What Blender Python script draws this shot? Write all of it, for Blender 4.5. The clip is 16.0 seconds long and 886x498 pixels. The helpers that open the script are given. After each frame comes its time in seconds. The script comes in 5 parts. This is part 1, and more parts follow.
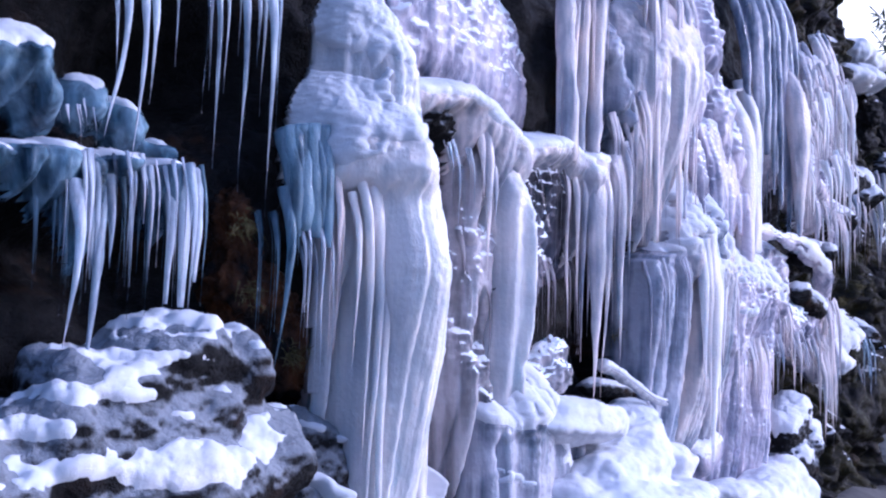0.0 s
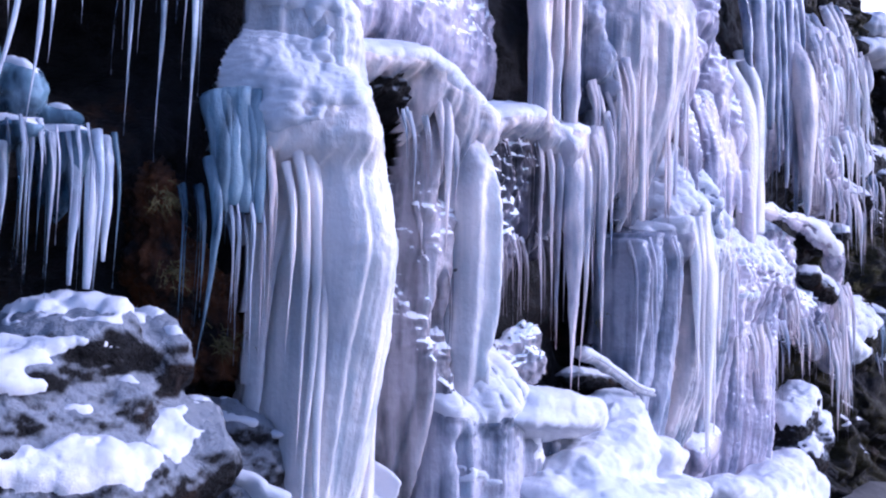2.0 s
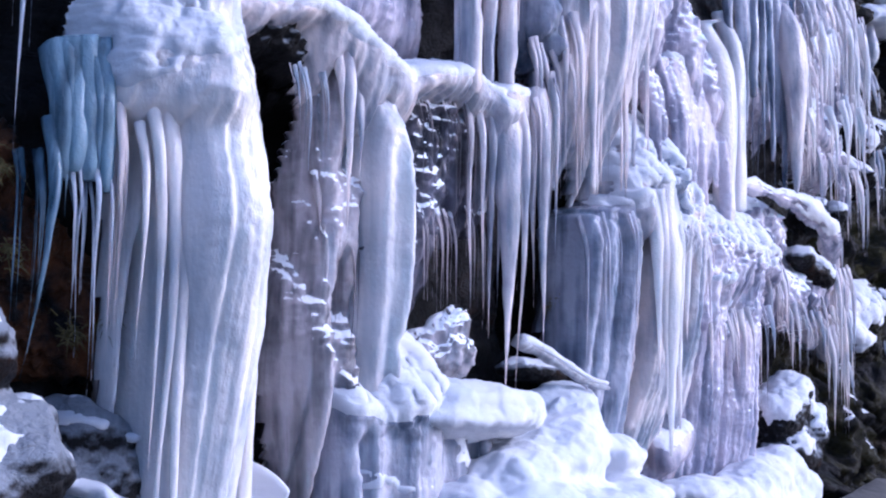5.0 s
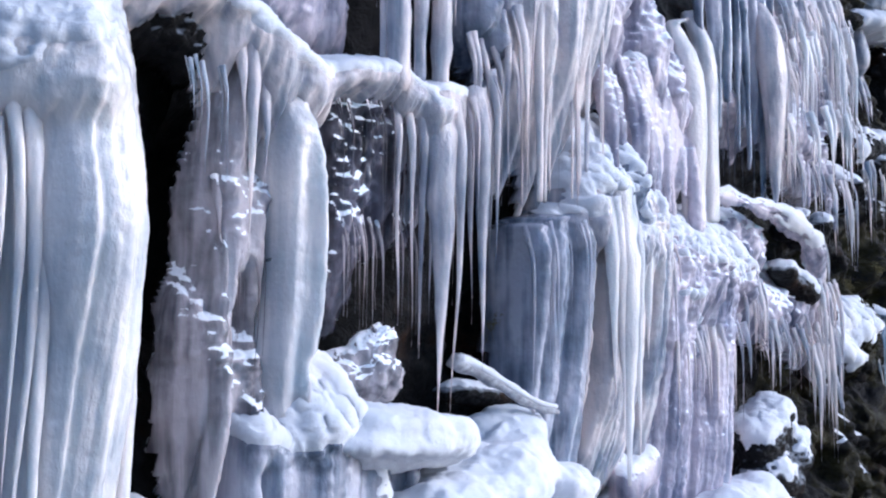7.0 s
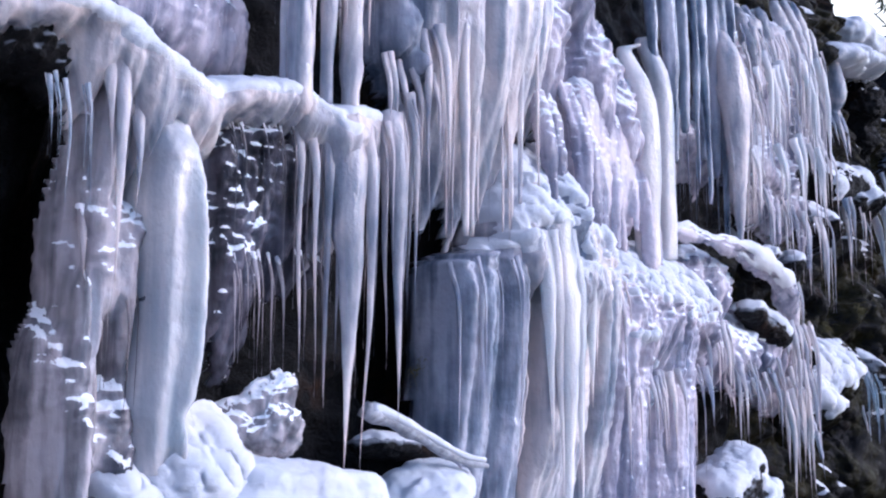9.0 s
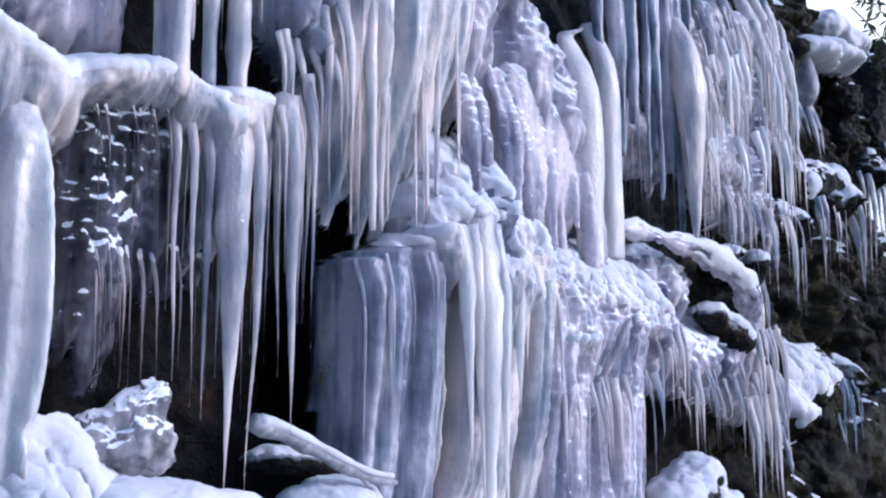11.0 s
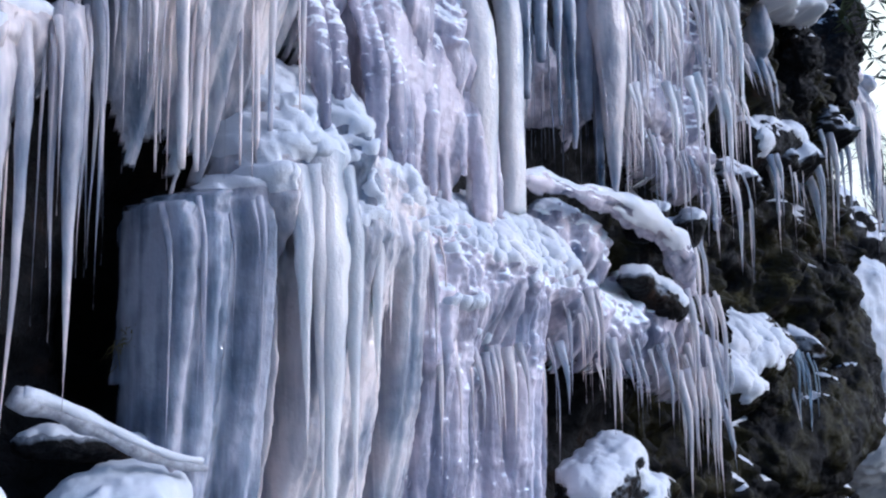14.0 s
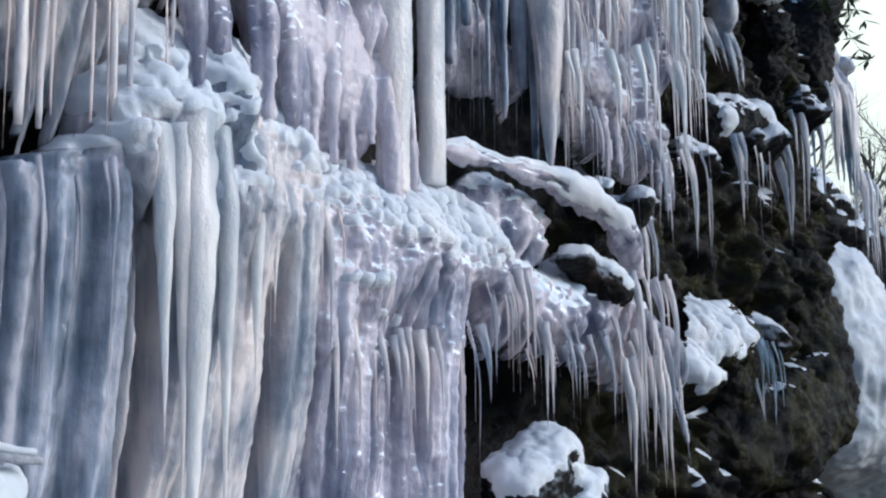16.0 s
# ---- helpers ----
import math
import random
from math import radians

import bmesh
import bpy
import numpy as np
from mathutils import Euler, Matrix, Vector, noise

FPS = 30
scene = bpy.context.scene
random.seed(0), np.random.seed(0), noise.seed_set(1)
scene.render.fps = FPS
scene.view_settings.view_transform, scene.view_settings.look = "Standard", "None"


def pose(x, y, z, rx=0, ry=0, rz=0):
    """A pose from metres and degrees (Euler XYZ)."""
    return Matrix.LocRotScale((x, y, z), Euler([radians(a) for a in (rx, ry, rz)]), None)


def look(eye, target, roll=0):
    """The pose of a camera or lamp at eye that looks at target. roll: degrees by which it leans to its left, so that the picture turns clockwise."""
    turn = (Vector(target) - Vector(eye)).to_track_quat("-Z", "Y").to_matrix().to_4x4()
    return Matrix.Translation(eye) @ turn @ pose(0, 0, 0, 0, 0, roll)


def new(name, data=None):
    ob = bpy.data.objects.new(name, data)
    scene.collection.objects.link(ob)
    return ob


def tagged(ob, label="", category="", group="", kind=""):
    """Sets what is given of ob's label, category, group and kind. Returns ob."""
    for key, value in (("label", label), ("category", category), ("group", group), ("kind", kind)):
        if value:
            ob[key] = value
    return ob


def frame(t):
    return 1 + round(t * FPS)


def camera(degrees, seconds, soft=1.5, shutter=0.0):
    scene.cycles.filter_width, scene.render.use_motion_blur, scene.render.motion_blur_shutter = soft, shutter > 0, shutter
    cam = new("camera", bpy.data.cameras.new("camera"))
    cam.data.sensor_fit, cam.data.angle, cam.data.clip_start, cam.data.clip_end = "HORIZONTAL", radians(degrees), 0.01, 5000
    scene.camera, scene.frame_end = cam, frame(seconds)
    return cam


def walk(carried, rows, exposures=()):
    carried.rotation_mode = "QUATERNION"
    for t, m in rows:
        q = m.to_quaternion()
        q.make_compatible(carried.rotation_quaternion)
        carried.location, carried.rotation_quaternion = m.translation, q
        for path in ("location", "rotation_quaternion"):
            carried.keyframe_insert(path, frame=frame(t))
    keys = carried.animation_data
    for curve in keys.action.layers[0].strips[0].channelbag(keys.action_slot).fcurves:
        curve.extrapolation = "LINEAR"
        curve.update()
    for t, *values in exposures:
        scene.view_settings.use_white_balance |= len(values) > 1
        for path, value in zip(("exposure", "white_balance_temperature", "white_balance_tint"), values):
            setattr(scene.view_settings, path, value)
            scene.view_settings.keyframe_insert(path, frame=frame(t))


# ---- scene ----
cam = camera(39.6, 16.0, soft=2.2)
METRES, EYE, TILT, LEAN, TURN = 6.0, 1.6, 0.0, 0.0, -49.7
ROWS = [
    (0.0, 0.0, 0.0, 0.0, -0.24, 7.01, -1.96),
    (0.5, 0.0213, 0.0302, 0.0007, 0.23, 6.89, -1.92),
    (1.0, 0.0388, 0.0554, 0.0006, 0.61, 6.8, -1.84),
    (1.5, 0.0553, 0.0814, 0.0001, 0.94, 6.74, -1.74),
    (2.0, 0.0709, 0.1079, -0.0003, 1.21, 6.68, -1.66),
    (2.5, 0.0897, 0.1381, -0.0018, 1.54, 6.64, -1.47),
    (3.0, 0.1074, 0.1636, -0.002, 1.86, 6.56, -1.34),
    (3.5, 0.1227, 0.1889, -0.0012, 2.06, 6.46, -1.29),
    (6.0, 0.2118, 0.3042, 0.0039, 3.23, 6.63, -1.09),
    (6.5, 0.2296, 0.3317, 0.0045, 3.35, 7.01, -0.98),
    (7.0, 0.2443, 0.3567, 0.0054, 3.39, 7.43, -0.84),
    (7.5, 0.2602, 0.3822, 0.006, 3.45, 7.97, -0.69),
    (8.0, 0.2781, 0.4118, 0.0076, 3.47, 8.6, -0.55),
    (8.5, 0.2958, 0.435, 0.0081, 3.55, 9.21, -0.43),
    (9.0, 0.3141, 0.4588, 0.0076, 3.65, 9.83, -0.27),
    (11.5, 0.4046, 0.5859, 0.0111, 3.81, 10.35, 0.4),
    (12.0, 0.4236, 0.6161, 0.0118, 3.78, 10.11, 0.49),
    (12.5, 0.4404, 0.6434, 0.0136, 3.76, 9.83, 0.47),
    (13.0, 0.4573, 0.6696, 0.0145, 3.77, 9.62, 0.46),
    (13.5, 0.4735, 0.6956, 0.0122, 3.75, 9.62, 0.56),
    (14.0, 0.4921, 0.7262, 0.0106, 3.72, 9.58, 0.61),
    (14.5, 0.51, 0.7509, 0.0104, 3.74, 9.5, 0.6),
    (15.0, 0.5278, 0.7752, 0.01, 3.74, 9.43, 0.56),
    (15.5, 0.5443, 0.7984, 0.0092, 3.7, 9.38, 0.52),
    (16.0, 0.5642, 0.8237, 0.0072, 3.68, 9.38, 0.6),
]
walk(cam, [(t, pose(0, 0, EYE, TILT, LEAN, TURN) @ pose(METRES * x, METRES * y, METRES * z, 90 + pitch, roll, yaw)) for t, x, y, z, yaw, pitch, roll in ROWS],
     exposures=[(0.0, 0.46, 4670, 30), (3.5, 0.45, 4670, 33), (6.0, 0.4, 4850, 17), (7.0, 0.39, 4990, 12), (9.0, 0.34, 4950, 20), (12.5, 0.09, 4870, 14), (14.5, -0.01, 4850, 12), (15.5, -0.06, 4870, 11), (16.0, -0.1, 5150, 4)])

# ---- light ----
world = bpy.data.worlds.new("winter_sky")
scene.world = world
world.use_nodes = True
wn = world.node_tree
sky = wn.nodes.new("ShaderNodeTexSky")
sky.sky_type, sky.sun_disc = "NISHITA", False
sky.sun_elevation, sky.sun_rotation = radians(25), radians(142)
sky.air_density, sky.dust_density = 1.0, 2.0
wn.links.new(sky.outputs[0], wn.nodes["Background"].inputs[0])
wn.nodes["Background"].inputs[1].default_value = 0.15

sun = new("sun", bpy.data.lights.new("sun", "SUN"))
sun.data.energy, sun.data.angle, sun.data.color = 1.75, radians(16), (1.0, 0.86, 0.76)
sun.matrix_world = look((0, 0, 0), (-math.sin(radians(142)) * math.cos(radians(25)), -math.cos(radians(142)) * math.cos(radians(25)), -math.sin(radians(25))))


# ---- materials ----
class Nodes:
    """A small node-tree writer."""

    def __init__(self, name):
        self.mat = bpy.data.materials.new(name)
        self.mat.use_nodes = True
        self.tree = self.mat.node_tree
        self.bsdf = self.tree.nodes["Principled BSDF"]
        self.co = self.tree.nodes.new("ShaderNodeNewGeometry")

    def node(self, kind, **inputs):
        n = self.tree.nodes.new(kind)
        for key, value in inputs.items():
            self.put(n.inputs[key.replace("_", " ")], value)
        return n

    def put(self, socket, value):
        if isinstance(value, bpy.types.NodeSocket):
            self.tree.links.new(value, socket)
        else:
            socket.default_value = value

    def noise(self, scale, detail=4.0, stretch=(1, 1, 1), rough=0.55, distortion=0.0):
        m = self.node("ShaderNodeMapping", Vector=self.co.outputs["Position"], Scale=stretch)
        n = self.node("ShaderNodeTexNoise", Vector=m.outputs[0], Scale=scale, Detail=detail, Roughness=rough, Distortion=distortion)
        return n.outputs[0]

    def ramp(self, value, *stops):
        n = self.tree.nodes.new("ShaderNodeValToRGB")
        while len(n.color_ramp.elements) < len(stops):
            n.color_ramp.elements.new(0.5)
        for e, (at, c) in zip(n.color_ramp.elements, stops):
            e.position, e.color = at, (*c, 1) if isinstance(c, tuple) else (c, c, c, 1)
        self.put(n.inputs[0], value)
        return n.outputs[0]

    def mix(self, fac, a, b):
        n = self.tree.nodes.new("ShaderNodeMix")
        n.data_type = "RGBA"
        self.put(n.inputs[0], fac)
        self.put(n.inputs[6], a if not isinstance(a, tuple) else (*a, 1))
        self.put(n.inputs[7], b if not isinstance(b, tuple) else (*b, 1))
        return n.outputs[2]

    def math(self, op, a, b=0.0, clamp=False):
        n = self.tree.nodes.new("ShaderNodeMath")
        n.operation, n.use_clamp = op, clamp
        self.put(n.inputs[0], a)
        self.put(n.inputs[1], b)
        return n.outputs[0]

    def bump(self, *layers):
        normal = None
        for height, strength, distance in layers:
            n = self.node("ShaderNodeBump", Height=height, Strength=strength, Distance=distance)
            if normal is not None:
                self.put(n.inputs["Normal"], normal)
            normal = n.outputs[0]
        self.put(self.bsdf.inputs["Normal"], normal)
        return normal

    def up(self):
        """How far a surface faces the sky."""
        n = self.node("ShaderNodeSeparateXYZ", Vector=self.co.outputs["Normal"])
        return n.outputs[2]

    def set(self, **inputs):
        for key, value in inputs.items():
            self.put(self.bsdf.inputs[key.replace("_", " ")], value)
        return self.mat


def ice_material(name, pale, deep, clear, rough, dusting=0.0):
    n = Nodes(name)
    streaks = n.noise(4.0, 3, (2.4, 2.4, 0.2), 0.5, 0.3)
    clouds = n.noise(2.3, 4, (1, 1, 0.7))
    bubbles = n.noise(70.0, 3, (1, 1, 0.6))
    pits = n.noise(26.0, 3, (1, 1, 0.45), 0.6, 0.4)
    hair = n.noise(9.0, 3, (2.6, 2.6, 0.12), 0.55, 0.2)
    tone = n.math("ADD", n.math("MULTIPLY", streaks, 0.46), n.math("ADD", n.math("MULTIPLY", clouds, 0.56), n.math("MULTIPLY", hair, 0.08)))
    colour = n.mix(n.ramp(tone, (0.40, 0.0), (0.62, 1.0)), deep, pale)
    see = n.ramp(tone, (0.42, min(0.97, clear * 1.7)), (0.62, clear * 0.35))
    gloss = n.ramp(pits, (0.35, rough * 0.7), (0.7, rough * 1.9))
    knots = n.noise(48.0, 2, (1, 1, 0.8), 0.5, 0.2)
    n.bump((streaks, 0.10, 0.04), (pits, 0.40, 0.015), (knots, 0.35, 0.012), (bubbles, 0.08, 0.005))
    if dusting:
        speck = n.noise(22.0, 4, (1, 1, 0.8), 0.7)
        patch = n.noise(4.5, 3)
        lift = n.math("ADD", n.math("MULTIPLY", n.up(), 0.75), n.math("ADD", n.math("MULTIPLY", speck, 0.75), n.math("MULTIPLY", patch, 0.55)))
        dust = n.ramp(lift, (1.02 - dusting, 0.0), (1.14 - dusting, 1.0))
        colour = n.mix(dust, colour, (0.78, 0.80, 0.84))
        see = n.math("MULTIPLY", see, n.math("SUBTRACT", 1.0, dust), True)
        gloss = n.math("ADD", gloss, n.math("MULTIPLY", dust, 0.4), True)
    n.bsdf.subsurface_method = "BURLEY"
    return n.set(Base_Color=colour, Roughness=gloss, IOR=1.31, Transmission_Weight=see, Subsurface_Weight=0.75, Subsurface_Scale=0.07, Subsurface_Radius=(0.7, 0.9, 1.0))


def snow_material():
    n = Nodes("snow")
    grain, lumps, wide = n.noise(160.0, 3), n.noise(24.0, 5, (1, 1, 1), 0.65), n.noise(3.0, 3)
    n.bump((lumps, 0.3, 0.02), (grain, 0.4, 0.006))
    return n.set(Base_Color=n.mix(n.ramp(wide, (0.3, 0.0), (0.7, 1.0)), (0.61, 0.65, 0.71), (0.72, 0.72, 0.75)), Roughness=0.75, Specular_IOR_Level=0.25)


def rock_material(name, dusting, moss=0.0, rusty=0.0):
    n = Nodes(name)
    big, mid, fine = n.noise(1.6, 6, (1, 1, 1), 0.6), n.noise(9.0, 6, (1, 1, 1.3), 0.65, 0.5), n.noise(60.0, 4)
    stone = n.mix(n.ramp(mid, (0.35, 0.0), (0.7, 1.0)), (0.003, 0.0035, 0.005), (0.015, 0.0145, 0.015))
    rust = n.math("MULTIPLY", n.ramp(big, (0.55, 0.0), (0.68, 1.0)), n.ramp(mid, (0.4, 0.0), (0.62, 1.0)))
    colour = n.mix(n.math("MULTIPLY", rust, 0.8), stone, (0.045, 0.02, 0.008))
    if rusty:
        colour = n.mix(n.ramp(n.noise(5.0, 5, (1, 1, 0.6), 0.6), (0.4, 0.0), (0.6, 0.9)), colour, (0.11, 0.045, 0.018))
    if moss:
        colour = n.mix(n.ramp(n.noise(3.1, 6, (1, 1, 1), 0.7), (0.62 - moss, 0.0), (0.74 - moss, 0.75)), colour, (0.028, 0.025, 0.007))
    gloss = n.ramp(mid, (0.3, 0.35), (0.7, 0.75))
    n.bump((mid, 0.8, 0.06), (fine, 0.5, 0.012))
    if dusting:
        speck = n.noise(16.0, 5, (1, 1, 1), 0.7)
        lift = n.math("ADD", n.math("MULTIPLY", n.up(), 0.9), n.math("ADD", n.math("MULTIPLY", speck, 0.7), n.math("MULTIPLY", big, 0.5)))
        dust = n.ramp(lift, (1.2 - dusting, 0.0), (1.27 - dusting, 1.0))
        rime = n.ramp(lift, (0.78 - dusting, 0.0), (1.15 - dusting, 0.75))
        colour = n.mix(rime, colour, (0.30, 0.33, 0.38))
        colour = n.mix(dust, colour, (0.86, 0.87, 0.9))
        gloss = n.mix(dust, gloss, (0.75, 0.75, 0.75))
    return n.set(Base_Color=colour, Roughness=gloss, Specular_IOR_Level=0.12)


def plain_material(name, a, b, scale, rough):
    n = Nodes(name)
    grain = n.noise(scale, 5, (1, 1, 1), 0.65)
    n.bump((grain, 0.4, 0.01))
    return n.set(Base_Color=n.mix(n.ramp(grain, (0.3, 0.0), (0.7, 1.0)), a, b), Roughness=rough)


ICE = ice_material("cloudy_ice", (0.76, 0.69, 0.68), (0.32, 0.39, 0.52), 0.36, 0.10)
ICE_MILK = ice_material("milky_ice", (0.84, 0.79, 0.77), (0.52, 0.56, 0.62), 0.14, 0.10)
ICE_BLUE = ice_material("blue_grey_ice", (0.54, 0.54, 0.61), (0.17, 0.25, 0.38), 0.50, 0.10)
ICE_CLEAR = ice_material("clear_ice", (0.60, 0.66, 0.75), (0.24, 0.36, 0.50), 0.65, 0.08)
# see-through ice whose base colour also carries the shade over the left ledge
ICE_GLASS_SHADE = ice_material("shade_darkened_glassy_ice", (0.26, 0.39, 0.50), (0.05, 0.12, 0.20), 0.90, 0.08)
ICE_RIME = ice_material("rime_crusted_ice", (0.66, 0.60, 0.66), (0.24, 0.26, 0.38), 0.30, 0.15, 0.12)
# for the unseen ground; dark so that little light bounces up onto the ice
DARK_GROUND = plain_material("dark_ground", (0.06, 0.055, 0.05), (0.14, 0.135, 0.13), 6.0, 0.9)
ICE_KNOT = ice_material("knotted_ice_over_rock", (0.44, 0.41, 0.44), (0.08, 0.09, 0.12), 0.45, 0.10, 0.03)
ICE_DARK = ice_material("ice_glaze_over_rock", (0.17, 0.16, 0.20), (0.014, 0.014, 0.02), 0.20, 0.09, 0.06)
SNOW = snow_material()
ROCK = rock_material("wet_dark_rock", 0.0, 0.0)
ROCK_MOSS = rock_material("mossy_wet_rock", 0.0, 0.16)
ROCK_RUST = rock_material("rusty_wet_rock", 0.0, 0.0, 1.0)
ROCK_WET = rock_material("frosted_grey_rock", 0.14)
BARK = plain_material("frosted_bark", (0.16, 0.16, 0.18), (0.55, 0.57, 0.62), 22.0, 0.8)
TWIG = plain_material("grey_twig", (0.05, 0.042, 0.036), (0.13, 0.11, 0.10), 40.0, 0.8)
GRASS = plain_material("dry_moss_grass", (0.05, 0.05, 0.012), (0.16, 0.13, 0.05), 50.0, 0.9)
EVERGREEN = plain_material("evergreen_leaf", (0.03, 0.05, 0.012), (0.07, 0.09, 0.03), 20.0, 0.5)


# ---- mesh helpers ----
FACE_X = (-6, 2, 4, 5, 6.5, 7.5, 8.5, 9.6, 10.7, 11.8, 12.9, 14, 15.5, 17.5, 19.2, 20.5, 23, 30)
FACE_Y = (4.9, 4.9, 4.85, 4.6, 4.68, 4.72, 4.7, 4.95, 5.1, 5.25, 5.45, 5.75, 6.2, 6.45, 7.0, 9.0, 15.0, 30.0)


def face_y(x):
    """The y of the icy face along the cliff."""
    return np.interp(x, FACE_X, FACE_Y)


def vn(u, v, seed, wrap=256):
    """Smooth value noise from 0 to 1 in two directions; repeats after wrap in u."""
    table = np.random.RandomState(seed).rand(wrap, 257)
    u, v = np.broadcast_arrays(np.asarray(u, float), np.asarray(v, float) + 40.0)
    iu, iv = np.floor(u).astype(int), np.floor(v).astype(int)
    fu, fv = u - iu, v - iv
    fu, fv = fu * fu * (3 - 2 * fu), fv * fv * (3 - 2 * fv)
    a, b = iu % wrap, (iu + 1) % wrap
    c, d = iv % 257, (iv + 1) % 257
    low = table[a, c] * (1 - fu) + table[b, c] * fu
    high = table[a, d] * (1 - fu) + table[b, d] * fu
    return low * (1 - fv) + high * fv


def fbm(u, v, seed, octaves=4):
    total, size, norm = 0.0, 1.0, 0.0
    for k in range(octaves):
        total = total + size * vn(np.asarray(u) * 2 ** k, np.asarray(v) * 2 ** k, seed + k)
        norm, size = norm + size, size * 0.5
    return total / norm


def place_of(ob):
    p = Vector((0, 0, 0))
    while ob is not None:
        p += ob.location
        ob = ob.parent
    return p


def part(name, verts, faces, material, parent=None, label="", anchor=None):
    """One mesh object from world points; a thing of its own, or a part of parent."""
    verts = np.asarray(verts, float)
    a = Vector(anchor) if anchor is not None else Vector(verts.mean(axis=0))
    local = verts - np.array(a)
    tris = np.array([(f[0], f[k], f[k + 1]) for f in faces for k in range(1, len(f) - 1)])
    if np.einsum("ij,ij->", local[tris[:, 0]], np.cross(local[tris[:, 1]], local[tris[:, 2]])) < 0:
        faces = [f[::-1] for f in faces]
    mesh = bpy.data.meshes.new(name)
    mesh.from_pydata(local.tolist(), [], faces)
    mesh.materials.append(material)
    mesh.shade_smooth()
    ob = new(name, mesh)
    ob.location = a
    if parent is not None:
        ob.location = a - place_of(parent)
        ob.parent = parent
    if label:
        tagged(ob, label)
    return ob


def thing(name, at, label, category, group="", kind=""):
    ob = new(name)
    ob.location = at
    ob.empty_display_size = 0.1
    return tagged(ob, label, category, group, kind)


def grid_faces(rows, cols, closed=False):
    out = []
    last = cols if closed else cols - 1
    for i in range(rows - 1):
        for j in range(last):
            k = (j + 1) % cols
            out.append((i * cols + j, i * cols + k, (i + 1) * cols + k, (i + 1) * cols + j))
    return out


def tube(path, radii, sides=8, seed=0, rough=0.12, flat=1.0):
    """A closed round bar along a path; rough ripples its skin."""
    path, radii = np.asarray(path, float), np.asarray(radii, float)
    tangent = np.gradient(path, axis=0)
    tangent /= np.linalg.norm(tangent, axis=1)[:, None] + 1e-9
    ref = np.where(np.abs(tangent[:, 2:3]) > 0.9, np.array([[1.0, 0, 0]]), np.array([[0, 0, 1.0]]))
    side = np.cross(tangent, ref)
    side /= np.linalg.norm(side, axis=1)[:, None] + 1e-9
    other = np.cross(tangent, side)
    ang = np.linspace(0, 2 * np.pi, sides, endpoint=False)
    n = len(path)
    ripple = 1 + rough * 2 * (vn(np.arange(sides)[None, :], np.linspace(0, n * 0.45, n)[:, None], seed, sides) - 0.5)
    r = radii[:, None] * ripple
    v = path[:, None] + (r * np.cos(ang))[..., None] * side[:, None] + (r * flat * np.sin(ang))[..., None] * other[:, None]
    verts = v.reshape(-1, 3).tolist() + [path[0].tolist(), path[-1].tolist()]
    faces = grid_faces(n, sides, True)
    top, end = n * sides, n * sides + 1
    faces += [(top, (j + 1) % sides, j) for j in range(sides)]
    faces += [(end, (n - 1) * sides + j, (n - 1) * sides + (j + 1) % sides) for j in range(sides)]
    return verts, faces


def icicle_mesh(top, length, r, seed, blunt=0.0, bend=0.0, back=0.0, cut=0.0):
    """A hanging icicle: flared root, rippled shaft, drawn-out tip."""
    rng = random.Random(seed)
    n = int(min(34, max(9, length / 0.05)))
    s = np.linspace(0, 1, n)
    hold = blunt + (1 - blunt) * (1 - s) ** rng.uniform(0.9, 1.6)
    calm = 0.4 if r > 0.03 else 1.0
    ripple = 1 + 0.34 * calm * (vn(s * length * rng.uniform(6, 11), 0.0, seed) - 0.5) + 0.25 * calm * (vn(s * length * 2.3, 3.0, seed + 3) - 0.5)
    near = np.exp(-(s * length / (2 * r + 0.08)) ** 1.6)
    radii = r * hold * ripple * (1 - 0.5 * near if back else 1 + (0.3 if r < 0.035 else 0.1) * near)
    drape = back * np.exp(-(s * length / (1.3 * back + 0.08)) ** 1.3) if back else 0.0
    radii[-1] = max(0.0015, r * blunt * 0.8)
    sway = 0.022 * length
    path = np.stack([top[0] + sway * (vn(s * 2.2, 5.0, seed + 1) - vn(0.0, 5.0, seed + 1)) + bend * s * s,
                     top[1] + sway * (vn(s * 2.2, 9.0, seed + 2) - vn(0.0, 9.0, seed + 2)) + (0.0 if back else 0.6 * r + 0.05) * near + drape, top[2] - s * length], axis=1)
    k = int(cut * n)
    flat = rng.uniform(0.75, 1.1)
    return tube(path[k:], radii[k:], 9 if r > 0.02 else 7, seed, 0.16 if not cut else 0.1, flat)


def icicles(p0, p1, count, z_short, z_long, r, seed, label, material=None, parent=None, depth=0.06, blunt=0.0, group="icicles on the cliff", bias=1.0):
    """A row of icicles that hang from the line p0-p1; tips between the two heights; each one is a part."""
    rng = random.Random(seed)
    material = material or ICE_CLEAR
    p0, p1 = Vector(p0), Vector(p1)
    root = parent or thing("icicle_cluster", (p0 + p1) / 2, label, "icicles", group)
    for k in range(count):
        f = rng.random() if rng.random() < 0.45 else (k + rng.uniform(0.05, 0.95)) / count
        at = p0.lerp(p1, f) + Vector((0, rng.uniform(-depth, depth), rng.uniform(-0.1, 0.12) if depth > 0.07 else rng.uniform(0.0, 0.05)))
        tip = z_short + (z_long - z_short) * rng.random() ** bias
        length = max(0.08, at.z - tip)
        rr = 0.85 * r * math.exp(rng.uniform(-0.9, 0.55)) * min(1.0, 0.45 + length * 0.8)
        v, fc = icicle_mesh(at, length, rr, seed * 97 + k, blunt * rng.random())
        part("icicle", v, fc, material, root, anchor=at)
    return root


